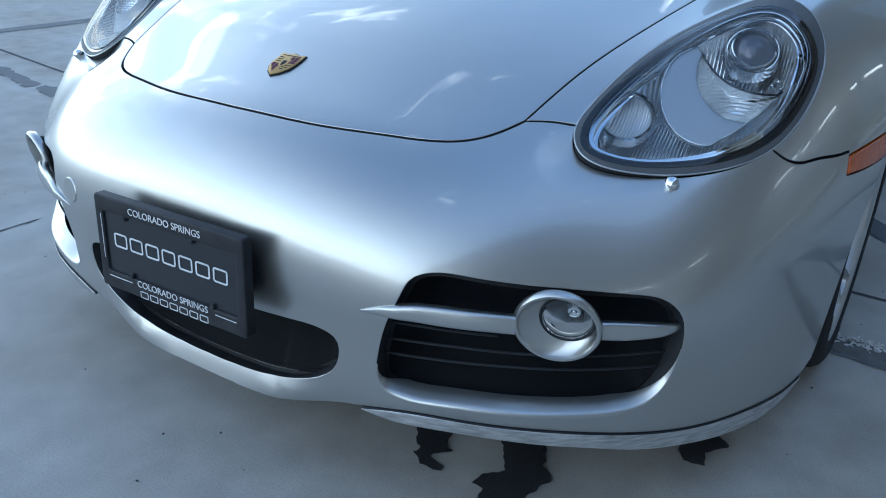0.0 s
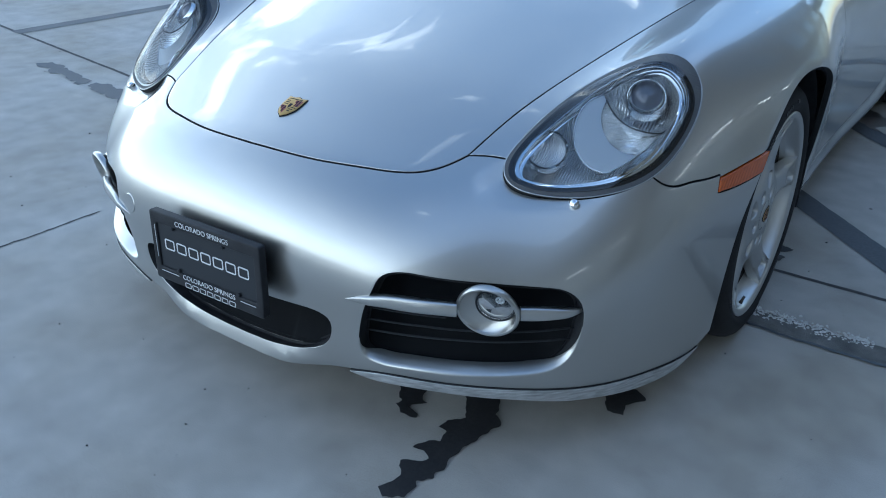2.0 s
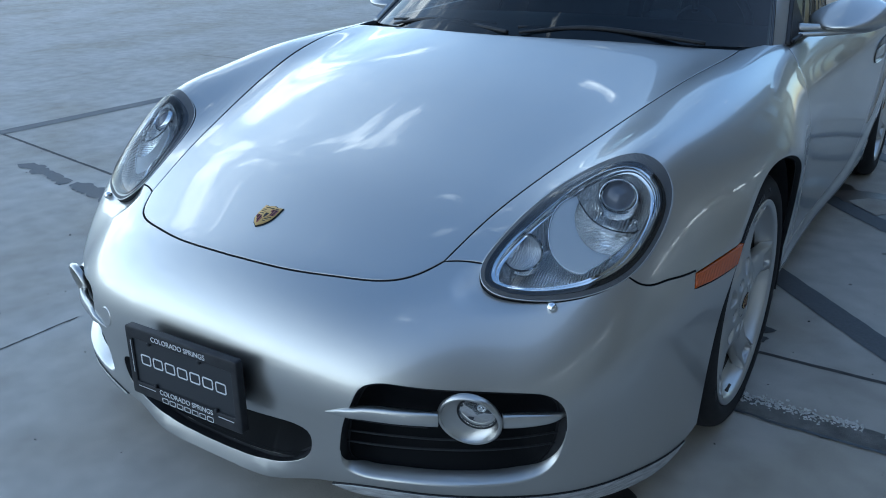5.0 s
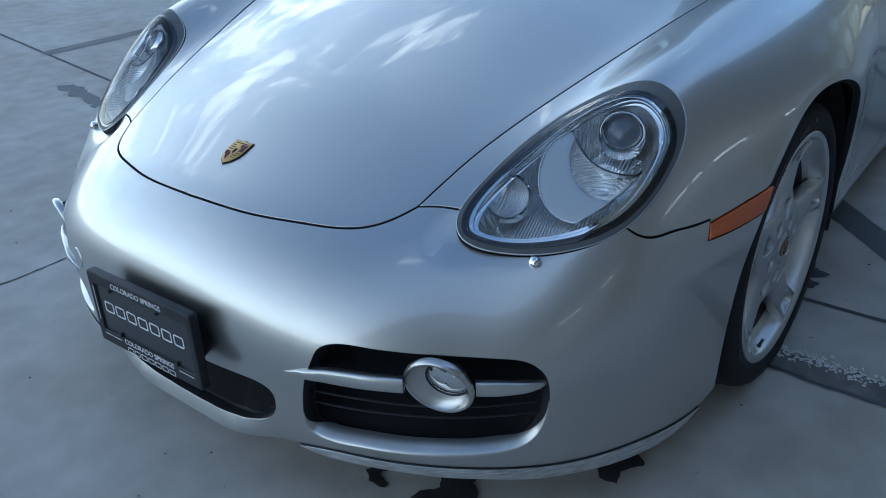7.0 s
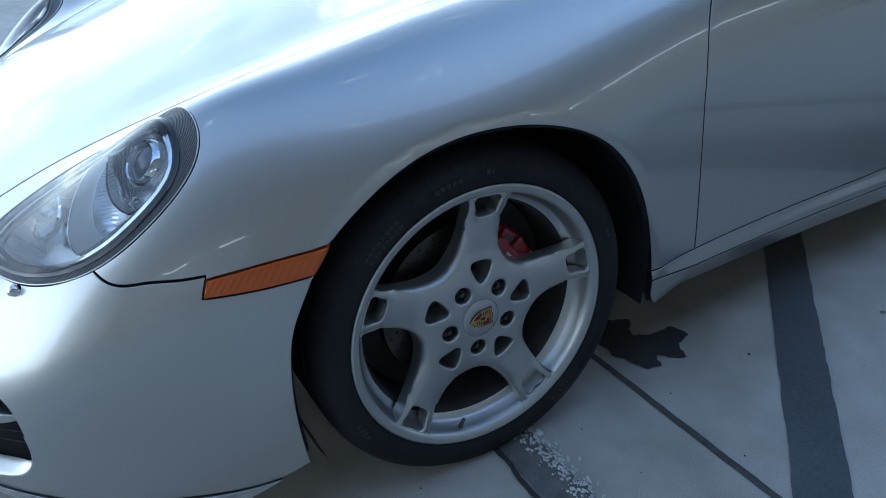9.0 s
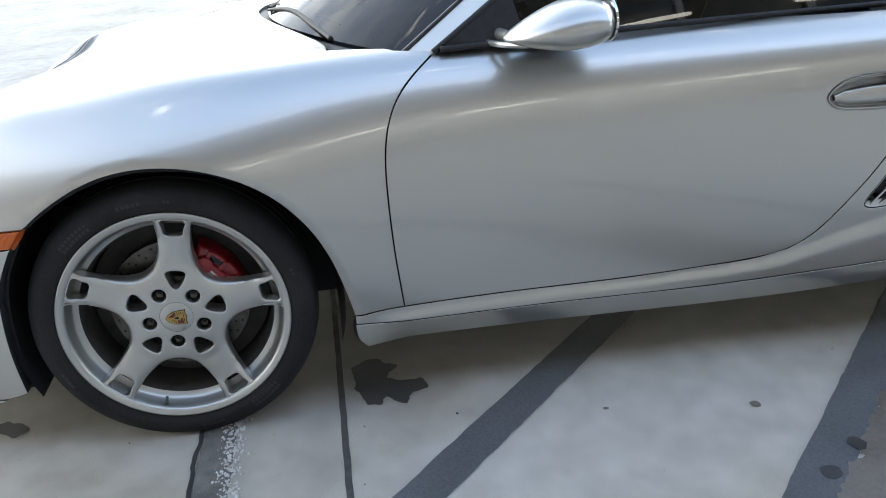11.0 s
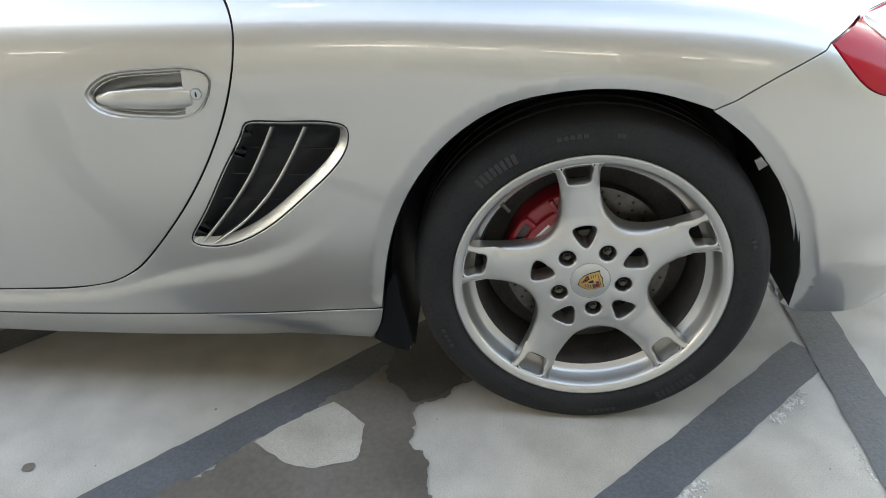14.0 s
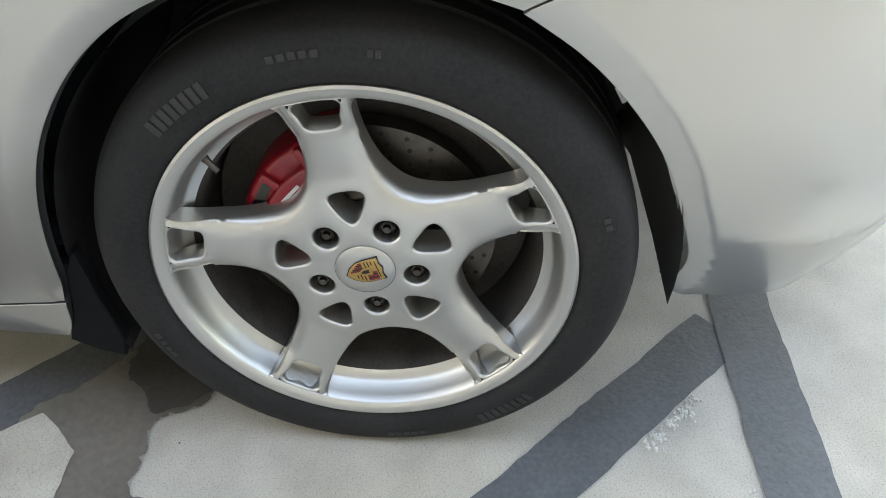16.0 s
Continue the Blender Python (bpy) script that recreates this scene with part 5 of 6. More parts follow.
    t = np.radians(np.linspace(a0, a1, 16))
    def ring_piece(r0, r1, span):
        """A piece of a flat ring, as an outline."""
        return np.concatenate([np.stack([r1 * np.cos(span), r1 * np.sin(span)], -1), np.stack([r0 * np.cos(span[::-1]), r0 * np.sin(span[::-1])], -1)])
    turn = m @ Matrix(((0, 0, 1, 0), (1, 0, 0, 0), (0, 1, 0, 0), (0, 0, 0, 1)))
    caliper = solid("brake_caliper", ring_piece(0.100, 0.164, t), -0.125, -0.066, RED, hub, turn, 0.010, cell=0.02, label="red painted brake caliper")
    solid("caliper_face", ring_piece(0.098, 0.138, t[2:-2]), -0.07, -0.054, RED, hub, turn, 0.005, cell=0.02)
    for e in (t[4], t[8], t[12]):
        solid("caliper_web", block(0.030, 0.010, 0.003), -0.067, -0.058, RED, hub, turn @ Matrix.Translation((0.147 * math.cos(e), 0.147 * math.sin(e), 0)) @ Matrix.Rotation(e, 4, "Z"), 0.002)
    e = t[10]
    solid("brake_pad", block(0.012, 0.040, 0.002), -0.069, -0.0645, GLOSS_BLACK, hub, turn @ Matrix.Translation((0.147 * math.cos(e), 0.147 * math.sin(e), 0)) @ Matrix.Rotation(e, 4, "Z"))
    for t0 in np.linspace(a0 + 12, a1 - 12, 2):
        e = radians(t0)
        turned("piston_boss", [(0.0, -0.047), (0.014, -0.048), (0.020, -0.052), (0.021, -0.06)], RED, hub, m @ Matrix.Translation((0, 0.126 * math.cos(e), 0.126 * math.sin(e))), 24)
    e = radians((a0 + a1) / 2)
    solid("print_bar", block(0.034, 0.0045, 0.001), -0.0545, -0.0536, WHITE_INK, hub, m @ Matrix(((0, 0, 1, 0), (1, 0, 0, 0), (0, 1, 0, 0), (0, 0, 0, 1))) @ Matrix.Translation((0.122 * math.cos(e), 0.122 * math.sin(e), 0)) @ Matrix.Rotation(e - radians(90), 4, "Z"))
    e = radians(base + 109.6) if y > 1 else radians(base - 116)
    c, d = np.array((x - 0.014, y + 0.232 * math.cos(e), z + 0.232 * math.sin(e))), np.array((x - 0.008, y + 0.212 * math.cos(e), z + 0.212 * math.sin(e)))
    rod("valve", [tuple(c * (s, 1, 1)), tuple((c + d) / 2 * (s, 1, 1)), tuple(d * (s, 1, 1))], 0.004, STEEL, hub, 10, [0.005, 0.004, 0.003, 0.0035])
    return hub


def badge(parent, m, size, flat=False):
    """A shield: gold rim and field, two striped quarters, two with dark strokes, a small shield at the heart."""
    w, h = 0.021 * size, 0.027 * size
    shield = np.array([(-1, 0.97), (-0.45, 0.93), (0, 1.05), (0.45, 0.93), (1, 0.97), (0.99, 0.1), (0.88, -0.35), (0.52, -0.78), (0, -1.08), (-0.52, -0.78), (-0.88, -0.35), (-0.99, 0.1)]) * (w, h)
    crest = solid("badge", shield, -0.0012, 0.0022 * max(size, 0.7), GOLD, parent, m, 0.0006, cell=0.02, label="small gold and dark red enamel shield badge")
    home = parent if flat else crest
    solid("badge_edge", shield * 1.06, -0.0014, 0.0012, DARK, home, m, 0.0003, cell=0.02)
    top = 0.0022 * max(size, 0.7)

    def stroke(x0, x1, y0, y1, material, high=0.0004):
        solid("bar", np.array([(x0, y0), (x1, y0), (x1, y1), (x0, y1)]) * (w, h), 0, top + high, material, home, m, cell=0.02)
    for k in range(5):
        dark = ENAMEL_RED if k % 2 == 0 else DARK
        u = 0.13 + 0.155 * k
        stroke(u, u + 0.125, 0.06, 0.68, dark)
        stroke(-u - 0.125, -u, -0.80 + 0.145 * k, -0.02, dark)
    for k in range(3):
        stroke(-0.84, -0.30 - 0.08 * k, 0.14 + 0.19 * k, 0.20 + 0.19 * k, DARK)
        stroke(0.16, 0.80 - 0.17 * k, -0.14 - 0.19 * k, -0.08 - 0.19 * k, DARK)
    stroke(-0.78, 0.78, 0.745, 0.80, DARK, 0.0003)
    heart = np.array([(-0.30, 0.34), (0.30, 0.34), (0.27, -0.06), (0, -0.32), (-0.27, -0.06)]) * (w, h)
    solid("inner_shield", heart * 1.22, 0, top + 0.0006, GOLD, home, m, cell=0.02)
    solid("inner_mark", heart * (0.55, 0.75), 0, top + 0.0008, DARK, home, m, cell=0.02)


for y, z, x, radius, width, base in ((0.0, 0.317, 0.850, 0.3235, 0.225, 10), (2.415, 0.325, 0.871, 0.334, 0.255, 27)):
    for s in (1, -1):
        wheel(y, z, x, radius, width, base if s > 0 else base + 31, s)


# ---- headlamps ----
RIBBED = ribs(shader("ribbed_seal", (0.115, 0.12, 0.13), 0.45, 0.0, Specular_IOR_Level=0.4), 180, "DIAGONAL", 0.8, 0.002)
SIGNAL = ribs(shader("signal_reflector", (0.84, 0.85, 0.87), 0.2, 0.35, Coat_Weight=0.6), 70, "X", 0.6, 0.002, 0.3)
FLUTED = ribs(shader("fluted_reflector", (0.95, 0.96, 0.97), 0.14, 0.8), 60, "X", 0.6, 0.002, 0.4)
FLUTED_Z = ribs(shader("fluted_reflector_low", (0.95, 0.96, 0.97), 0.14, 0.75), 70, "Z", 0.9, 0.002, 0.3)
lens_loop, lamp_loop = inset(loop(lens_edge), -0.002), loop(lamp_edge)
ahead = Vector((0.2458, -0.7221, 0.6467)).normalized()
right_of = Vector((0, 0, 1)).cross(ahead).normalized()
over = ahead.cross(right_of).normalized()


def lamp_frame(c, depth):
    """A frame at a point of the lamp's skin, sunk in: u across, v up, w out of the lamp."""
    p = Vector(c) - ahead * depth
    return Matrix(((right_of.x, over.x, ahead.x, p.x), (right_of.y, over.y, ahead.y, p.y), (right_of.z, over.z, ahead.z, p.z), (0, 0, 0, 1)))


EYE_GLASS = shader("projector_glass", (0.17, 0.165, 0.18), 0.22, 0.3, Coat_Weight=0.35)
TO_AXIS = Matrix(((0, 1, 0, 0), (0, 0, 1, 0), (1, 0, 0, 0), (0, 0, 0, 1)))
for side in (False, True):
    fm = Matrix.Diagonal((-1 if side else 1, 1, 1, 1))
    lamp = sheet("headlamp", WING, [lamp_loop, inset(lens_loop, -0.0004)], RIBBED, car, cell=0.012, gap=0.001, lift=0.001, depth=0.012, flip=side, label="clear oval headlamp in a ribbed grey seal", inner=DARK)
    sheet("gasket", WING, [inset(lens_loop, -0.0065), inset(lens_loop, 0.0020)], GLOSS_BLACK, lamp, cell=0.006, gap=0, lift=0.002, depth=0.006, flip=side)
    edge_line = skin(WING, np.concatenate([lamp_loop, lamp_loop[:1]])) * (-1 if side else 1, 1, 1)
    rod("rolled_edge", edge_line, 0.0013, PAINT, lamp, 6, label="bright rolled edge of the wing")
    cover = sheet("lens", WING, [lens_loop], LENS, lamp, cell=0.012, gap=0, lift=0.004, depth=0.004, lip=0.0005, flip=side, label="clear plastic headlamp cover")
    cover.visible_shadow = False
    sheet("rim", WING, [inset(lens_loop, 0.0022), inset(lens_loop, 0.0075)], CHROME, lamp, cell=0.008, gap=0, lift=-0.001, depth=0.012, flip=side, label="bright inner rim")
    sheet("housing", WING, [inset(lens_loop, 0.003)], FLUTED, lamp, cell=0.010, gap=0, depth=0.002, shape=bowl(0.070, 0.016, 0.012), flip=side, label="bright reflector housing")
    # turn signal
    base = (0.6741, -0.5524, 0.6771)
    m = fm @ lamp_frame(base, 0.030) @ Matrix.Translation((-0.146, -0.061, 0)) @ TO_AXIS
    turned("turn_signal", [(0.0345, -0.004), (0.0355, 0.004), (0.0380, 0.006), (0.0405, 0.004), (0.0410, -0.02)], CHROME, lamp, m, 48, "round turn signal with a thin bright ring", 50)
    turned("signal_glass", [(0.0, -0.016), (0.016, -0.014), (0.028, -0.009), (0.0352, -0.003)], SIGNAL, lamp, m, 40)
    # satin crescent, and the fluted reflector that it borders
    fr = lamp_frame(base, 0.036)
    skin_edge = inset(lens_loop, 0.010)

    def tucked(points):
        """Keeps a line within the lamp."""
        out = []
        for q in points:
            for k in np.linspace(1, 0.3, 36):
                w = fr @ Vector((q[0] * k, q[1] * k, 0.0))
                if within(WING[1](np.array([tuple(w)])), skin_edge)[0]:
                    break
            out.append((q[0] * k, q[1] * k))
        return np.array(out)
    outer = tucked(bend([(-0.056, 0.066), (-0.083, 0.048), (-0.0976, 0.018), (-0.1006, -0.019), (-0.088, -0.0585), (-0.0645, -0.083), (-0.032, -0.093), (0.0023, -0.092), (0.038, -0.079), (0.066, -0.054), (0.088, -0.022)], 0.006))
    inner_arc = tucked(bend([(-0.0484, 0.055), (-0.0536, 0.026), (-0.048, -0.0023), (-0.0315, -0.029), (-0.0085, -0.0453), (0.0187, -0.050), (0.048, -0.0447), (0.075, -0.025), (0.086, -0.008)], 0.006))
    parting = bend([(-0.0484, 0.055), (-0.026, 0.024), (-0.0045, 0.008), (0.027, -0.0023), (0.0755, 0.0003), (0.086, 0.004)], 0.006)
    solid("bezel", np.concatenate([outer, inner_arc[::-1]]), -0.008, 0.0, LAMP_GREY, lamp, fm @ fr, 0.0008, (), 0.012, "satin grey crescent bezel")
    rod("bezel_ring", [tuple(fm @ fr @ Vector((q[0], q[1], 0.001))) for q in outer], 0.0014, CHROME, lamp, 6)
    well = np.concatenate([inner_arc, tucked(parting)[::-1][:-1]])
    mid, n = well.mean(0), len(well)
    rows = [(1.0, 0.0), (0.85, -0.010), (0.6, -0.019), (0.3, -0.024), (0.02, -0.025)]
    v = np.array([tuple(fm @ fr @ Vector((*(mid + (q - mid) * k), d))) for k, d in rows for q in well])
    put("main_reflector", mesh_of("main_reflector", v, [(i * n + j, i * n + (j + 1) % n, (i + 1) * n + (j + 1) % n, (i + 1) * n + j)[::-1 if side else 1] for i in range(4) for j in range(n)], FLUTED_Z), lamp, "fluted bright main reflector")
    rod("divider", [tuple(fm @ fr @ Vector((q[0], q[1], 0.001))) for q in tucked(parting)], 0.0016, GLOSS_BLACK, lamp, 8)
    for u, w, r in ((0.062, 0.019, 0.006), (0.054, 0.012, 0.004), (0.066, 0.008, 0.0035)):
        turned("bulb", [(0.0, r), (r * 0.6, r * 0.8), (r, 0.0), (r, -0.012)], CHROME, lamp, fm @ fr @ Matrix.Translation((u, w, 0.0)) @ TO_AXIS, 20)
    # projector
    m = fm @ lamp_frame(base, 0.044) @ Matrix.Translation((0.026, 0.075, 0)) @ TO_AXIS
    turned("projector_ring", [(0.0285, -0.006), (0.0295, 0.003), (0.0315, 0.005), (0.0345, 0.003), (0.0390, -0.003), (0.0410, -0.03)], CHROME, lamp, m, 56, "bright ring round the projector")
    turned("projector_eye", [(0.0, 0.008), (0.011, 0.0065), (0.021, 0.002), (0.029, -0.006)], EYE_GLASS, lamp, m, 48, "dark glass projector eye")
    # headlamp washer
    c = skin(FRONT, np.array([(0.643, 0.309)]))[0]
    g = Vector((0.12, -0.75, 0.65)).normalized()
    m = fm @ Matrix.Translation(Vector(c) - g * 0.006) @ g.to_track_quat("X", "Z").to_matrix().to_4x4()
    jet = turned("washer_jet", [(0.0, 0.017), (0.006, 0.0165), (0.0092, 0.013), (0.0095, 0.006), (0.0105, 0.002), (0.0105, -0.01)], CHROME, front_bumper, m, 20, "chrome headlamp washer jet", 60)

# tow-eye cover, badge
c = skin(FRONT, np.array([(-0.267, 0.172)]))[0]
g = Vector(slope(c[None])[0])
turned("tow_cover", [(0.0, 0.0012), (0.021, 0.0012), (0.0225, 0.0), (0.0225, -0.006)], PAINT, front_bumper, Matrix.Translation(Vector(c)) @ g.to_track_quat("X", "Z").to_matrix().to_4x4(), 40, "round silver tow-eye cover")
c = skin(TOP, np.array([(0.0, -0.760)]))[0]
g = Vector(slope(c[None])[0])
u = Vector((1, 0, 0))
w = g.cross(u).normalized()
badge(car, Matrix(((u.x, w.x, g.x, c[0]), (u.y, w.y, g.y, c[1]), (u.z, w.z, g.z, c[2] + 0.001), (0, 0, 0, 1))), 1.16)

# ---- dealer plate on the bumper ----
plate_at = Matrix.Translation((0.003, -1.034, 0.380)) @ Matrix.Rotation(radians(1.2), 4, "Z") @ Matrix.Rotation(radians(88), 4, "X")


plate = solid("plate_holder", block(0.316, 0.158), -0.014, 0.003, BLACK, car, plate_at, 0.003, [block(0.280, 0.101, 0.004, 0, 0.002)], 0.03, "black dealer plate in a black frame")
solid("plate", block(0.30, 0.15, 0.004), -0.016, -0.001, shader("plate_black", (0.016, 0.018, 0.022), 0.3, Coat_Weight=0.3), plate, plate_at, 0.001)
for x, y in ((0.055, 0.050), (-0.09, 0.050), (0.09, -0.046), (-0.085, -0.046)):
    turned("screw", [(0.0, 0.003), (0.003, 0.0026), (0.0045, 0.0008), (0.0045, -0.003)], BLACK, plate, plate_at @ Matrix.Translation((x, y, 0.002)) @ TO_AXIS, 12)
solid("bracket", block(0.22, 0.10), -0.055, -0.016, BLACK, plate, plate_at, 0.003)


def lettering(text, size, x, y, z, parent, m, material):
    """Words in the built-in font, as a mesh, centred at x, y of the plate."""
    cu = bpy.data.curves.new("lettering", "FONT")
    cu.body, cu.size, cu.align_x, cu.align_y, cu.extrude = text, size, "CENTER", "CENTER", 0.0003
    ob = bpy.data.objects.new("lettering", cu)
    scene.collection.objects.link(ob)
    bpy.context.view_layer.update()
    me = bpy.data.meshes.new_from_object(ob.evaluated_get(bpy.context.evaluated_depsgraph_get()))
    bpy.data.objects.remove(ob)
    me.transform(m @ Matrix.Translation((x, y, z)))
    me.materials.clear()
    me.materials.append(material)
    return put("lettering", me, parent)


lettering("COLORADO SPRINGS", 0.0158, -0.002, 0.0650, 0.0036, plate, plate_at, WHITE_INK)
lettering("COLORADO SPRINGS", 0.0158, 0.004, -0.0545, 0.0036, plate, plate_at, WHITE_INK)
def bars(x0, x1, y, h, z, count):
    """A brand word as plain bars."""
    w = (x1 - x0) / count
    for k in range(count):
        cx = x0 + w * (k + 0.5)
        outer = block(w * 0.82, h, h * 0.2, cx, y)
        solid("print_bar", outer, z - 0.0006, z, WHITE_INK, plate, plate_at, holes=[block(w * 0.82 - h * 0.24, h * 0.76, h * 0.08, cx, y)], cell=0.02)


bars(-0.125, 0.125, 0.008, 0.024, 0.0, 7)
bars(-0.070, 0.082, -0.0715, 0.0115, 0.0036, 7)
for x0, x1, y in ((-0.138, -0.085, -0.057), (0.095, 0.138, -0.057)):
    solid("print_line", block(x1 - x0, 0.0012, 0.0004, (x0 + x1) / 2, y), 0.0, 0.0036, WHITE_INK, plate, plate_at, cell=0.02)
solid("print_line", block(0.0012, 0.075, 0.0004, -0.1445, 0.010), 0.0, 0.0036, WHITE_INK, plate, plate_at, cell=0.02)


# ---- glass, pillars, roof ----
def patch(name, rows, material, parent, label="", thick=0.0):
    """A smooth sheet through rows of points; all rows alike in length."""
    g = np.array(rows, float)
    k = np.linspace(0, 1, g.shape[1])
    j = np.linspace(0, 1, g.shape[0])
    fine = np.stack([np.stack([spline(k, r[:, i])(np.linspace(0, 1, 41)) for i in range(3)], -1) for r in g])
    out = np.stack([np.stack([spline(j, fine[:, c, i])(np.linspace(0, 1, 25)) for c in range(41)], 1) for i in range(3)], -1)
    v = out.reshape(-1, 3)
    f = [(a * 41 + b, a * 41 + b + 1, (a + 1) * 41 + b + 1, (a + 1) * 41 + b) for a in range(24) for b in range(40)]
    ob = put(name, mesh_of(name, v, f, material), parent, label)
    if thick:
        s = ob.modifiers.new("thick", "SOLIDIFY")
        s.thickness, s.offset = thick, -1
    return ob


def across(x, y, z, bow_y, bow_z):
    """A row from right to left at half-width x, bowed forward and up in the middle."""
    u = np.array((-1, -0.8, -0.4, 0, 0.4, 0.8, 1))
    return [(x * a, y - bow_y * (1 - abs(a) ** 2.2), z + bow_z * (1 - a * a)) for a in u]


screen = patch("windscreen", [across(0.705, 0.575, 0.845, 0.315, 0.035), across(0.645, 0.80, 1.000, 0.28, 0.045), across(0.575, 1.05, 1.172, 0.22, 0.055)], GLASS, car, "raked windscreen with stickers")
screen.visible_shadow = False
patch("roof", [across(0.575, 1.05, 1.172, 0.22, 0.055), across(0.56, 1.35, 1.235, 0.1, 0.055), across(0.54, 1.7, 1.235, 0.0, 0.055), across(0.50, 2.0, 1.19, 0.0, 0.05)], PAINT, car, "silver roof panel", 0.02)
patch("rear_window", [across(0.50, 2.0, 1.19, 0.0, 0.05), across(0.50, 2.35, 1.08, 0.0, 0.04), across(0.46, 2.75, 0.955, 0.0, 0.02)], GLASS, car, "sloping rear window").visible_shadow = False
patch("tail_lid", [across(0.46, 2.74, 0.953, 0.0, 0.02), across(0.46, 2.95, 0.925, 0.0, 0.0), across(0.46, 3.12, 0.87, 0.0, 0.0)], PAINT, car, "silver tail lid", 0.02)
for s in (1, -1):
    pil = [[(s * 0.704, 0.575, 0.842), (s * 0.716, 0.600, 0.838), (s * 0.732, 0.640, 0.842)], [(s * 0.652, 0.78, 0.985), (s * 0.668, 0.80, 0.982), (s * 0.690, 0.83, 0.970)], [(s * 0.576, 1.05, 1.172), (s * 0.594, 1.07, 1.172), (s * 0.618, 1.10, 1.15)]]
    patch("windscreen_pillar", pil, PAINT, car, "silver windscreen pillar", 0.02)
    rod("screen_seal", [r[0] for r in pil], 0.006, GLOSS_BLACK, car, 8)
    rod("window_seal", [(s * 0.734, 0.645, 0.846), (s * 0.692, 0.832, 0.970), (s * 0.620, 1.10, 1.15)], 0.008, BLACK, car, 8)
    patch("side_window", [[(s * 0.732, 0.65, 0.848), (s * 0.738, 1.2, 0.862), (s * 0.728, 1.75, 0.868)], [(s * 0.692, 0.84, 0.975), (s * 0.70, 1.25, 0.99), (s * 0.69, 1.75, 0.99)], [(s * 0.618, 1.10, 1.15), (s * 0.62, 1.35, 1.185), (s * 0.60, 1.80, 1.16)]], TINTED, car, "dark tinted side window")
    rod("belt_seal", [(s * 0.742, 0.66, 0.852), (s * 0.746, 1.0, 0.862), (s * 0.746, 1.4, 0.868), (s * 0.740, 1.74, 0.870)], 0.007, BLACK, car, 8, label="black rubber belt strip")
    patch("rear_pillar", [[(s * 0.60, 1.79, 1.16), (s * 0.52, 2.0, 1.19), (s * 0.50, 2.02, 1.19)], [(s * 0.66, 1.82, 1.05), (s * 0.57, 2.2, 1.06), (s * 0.50, 2.37, 1.075)], [(s * 0.72, 1.78, 0.868), (s * 0.66, 2.3, 0.93), (s * 0.47, 2.76, 0.94)]], PAINT, car, "silver rear pillar", 0.01)

# door mirrors
for s in (1, -1):
    me = bpy.data.meshes.new("door_mirror")
    bm = bmesh.new()
    bmesh.ops.create_uvsphere(bm, u_segments=40, v_segments=24, radius=1.0)
    for v in bm.verts:
        x, y, z = v.co
        t = (1 - y) / 2
        k = 1 - 0.62 * t ** 2.2
        back = 1.0 if y < 0.55 else 1 - 0.25 * (y - 0.55)
        yy = min(y, 0.72)
        v.co = (s * (0.850 + 0.120 * x * (1 - 0.2 * t ** 2) + 0.02 * (y > 0) * y), 0.905 + 0.125 * yy, 0.908 + 0.060 * z * k * back * (1 - 0.22 * max(0, -x)) - 0.026 * t ** 2 - 0.012 * max(0, -x))
    for f in bm.faces:
        f.smooth = True
    bmesh.ops.recalc_face_normals(bm, faces=bm.faces)
    bm.to_mesh(me)
    bm.free()
    me.materials.append(PAINT)
    mirror = put("door_mirror", me, car, "silver teardrop door mirror")
    solid("mirror_glass", circle(0.080, 40, ry=0.050), -0.003, 0.002, CHROME, mirror, Matrix.Translation((s * 0.875, 0.996, 0.914)) @ Matrix.Rotation(radians(-90), 4, "X"))
    rod("stalk", [(s * 0.725, 0.80, 0.872), (s * 0.78, 0.815, 0.874), (s * 0.85, 0.84, 0.885)], 0.014, PAINT, mirror, 12, [0.016, 0.012, 0.02])
    rod("lower_stalk", [(s * 0.73, 0.77, 0.858), (s * 0.79, 0.79, 0.860), (s * 0.87, 0.83, 0.868)], 0.007, PAINT, mirror, 10)
    v = [(s * 0.737, 0.655, 0.852), (s * 0.742, 0.86, 0.858), (s * 0.700, 0.83, 0.965), (s * 0.72, 0.655, 0.852), (s * 0.725, 0.86, 0.858), (s * 0.685, 0.83, 0.962)]
    put("sail_panel", mesh_of("sail_panel", v, [(0, 1, 2)[::s], (3, 5, 4)[::s], (0, 3, 4, 1)[::s], (1, 4, 5, 2)[::s], (2, 5, 3, 0)[::s]], BLACK, smooth=False), mirror, "black plastic triangle at the mirror's foot")

# cowl and wipers
patch("cowl", [across(0.675, 0.47, 0.845, 0.245, 0.03), across(0.70, 0.56, 0.838, 0.28, 0.03)], BLACK, car, "black plastic cowl below the windscreen")
for a, b in (((-0.50, 0.405, 0.870), (0.02, 0.262, 0.890)), ((0.06, 0.262, 0.890), (0.56, 0.425, 0.868))):
    a, b = Vector(a), Vector(b)
    wiper = rod("wiper", [tuple(a), tuple(a.lerp(b, 0.35) + Vector((0, 0.012, 0.022))), tuple(a.lerp(b, 0.7) + Vector((0, 0.005, 0.014))), tuple(b)], 0.006, BLACK, car, 8, [0.004, 0.007, 0.007, 0.006], label="black windscreen wiper lying along the cowl")
    rod("blade", [tuple(a + Vector((-0.02, 0.03, 0.012))), tuple(a.lerp(b, 0.4) + Vector((0, 0.045, 0.020))), tuple(a.lerp(b, 0.85) + Vector((0, 0.05, 0.016)))], 0.004, BLACK, wiper, 6)
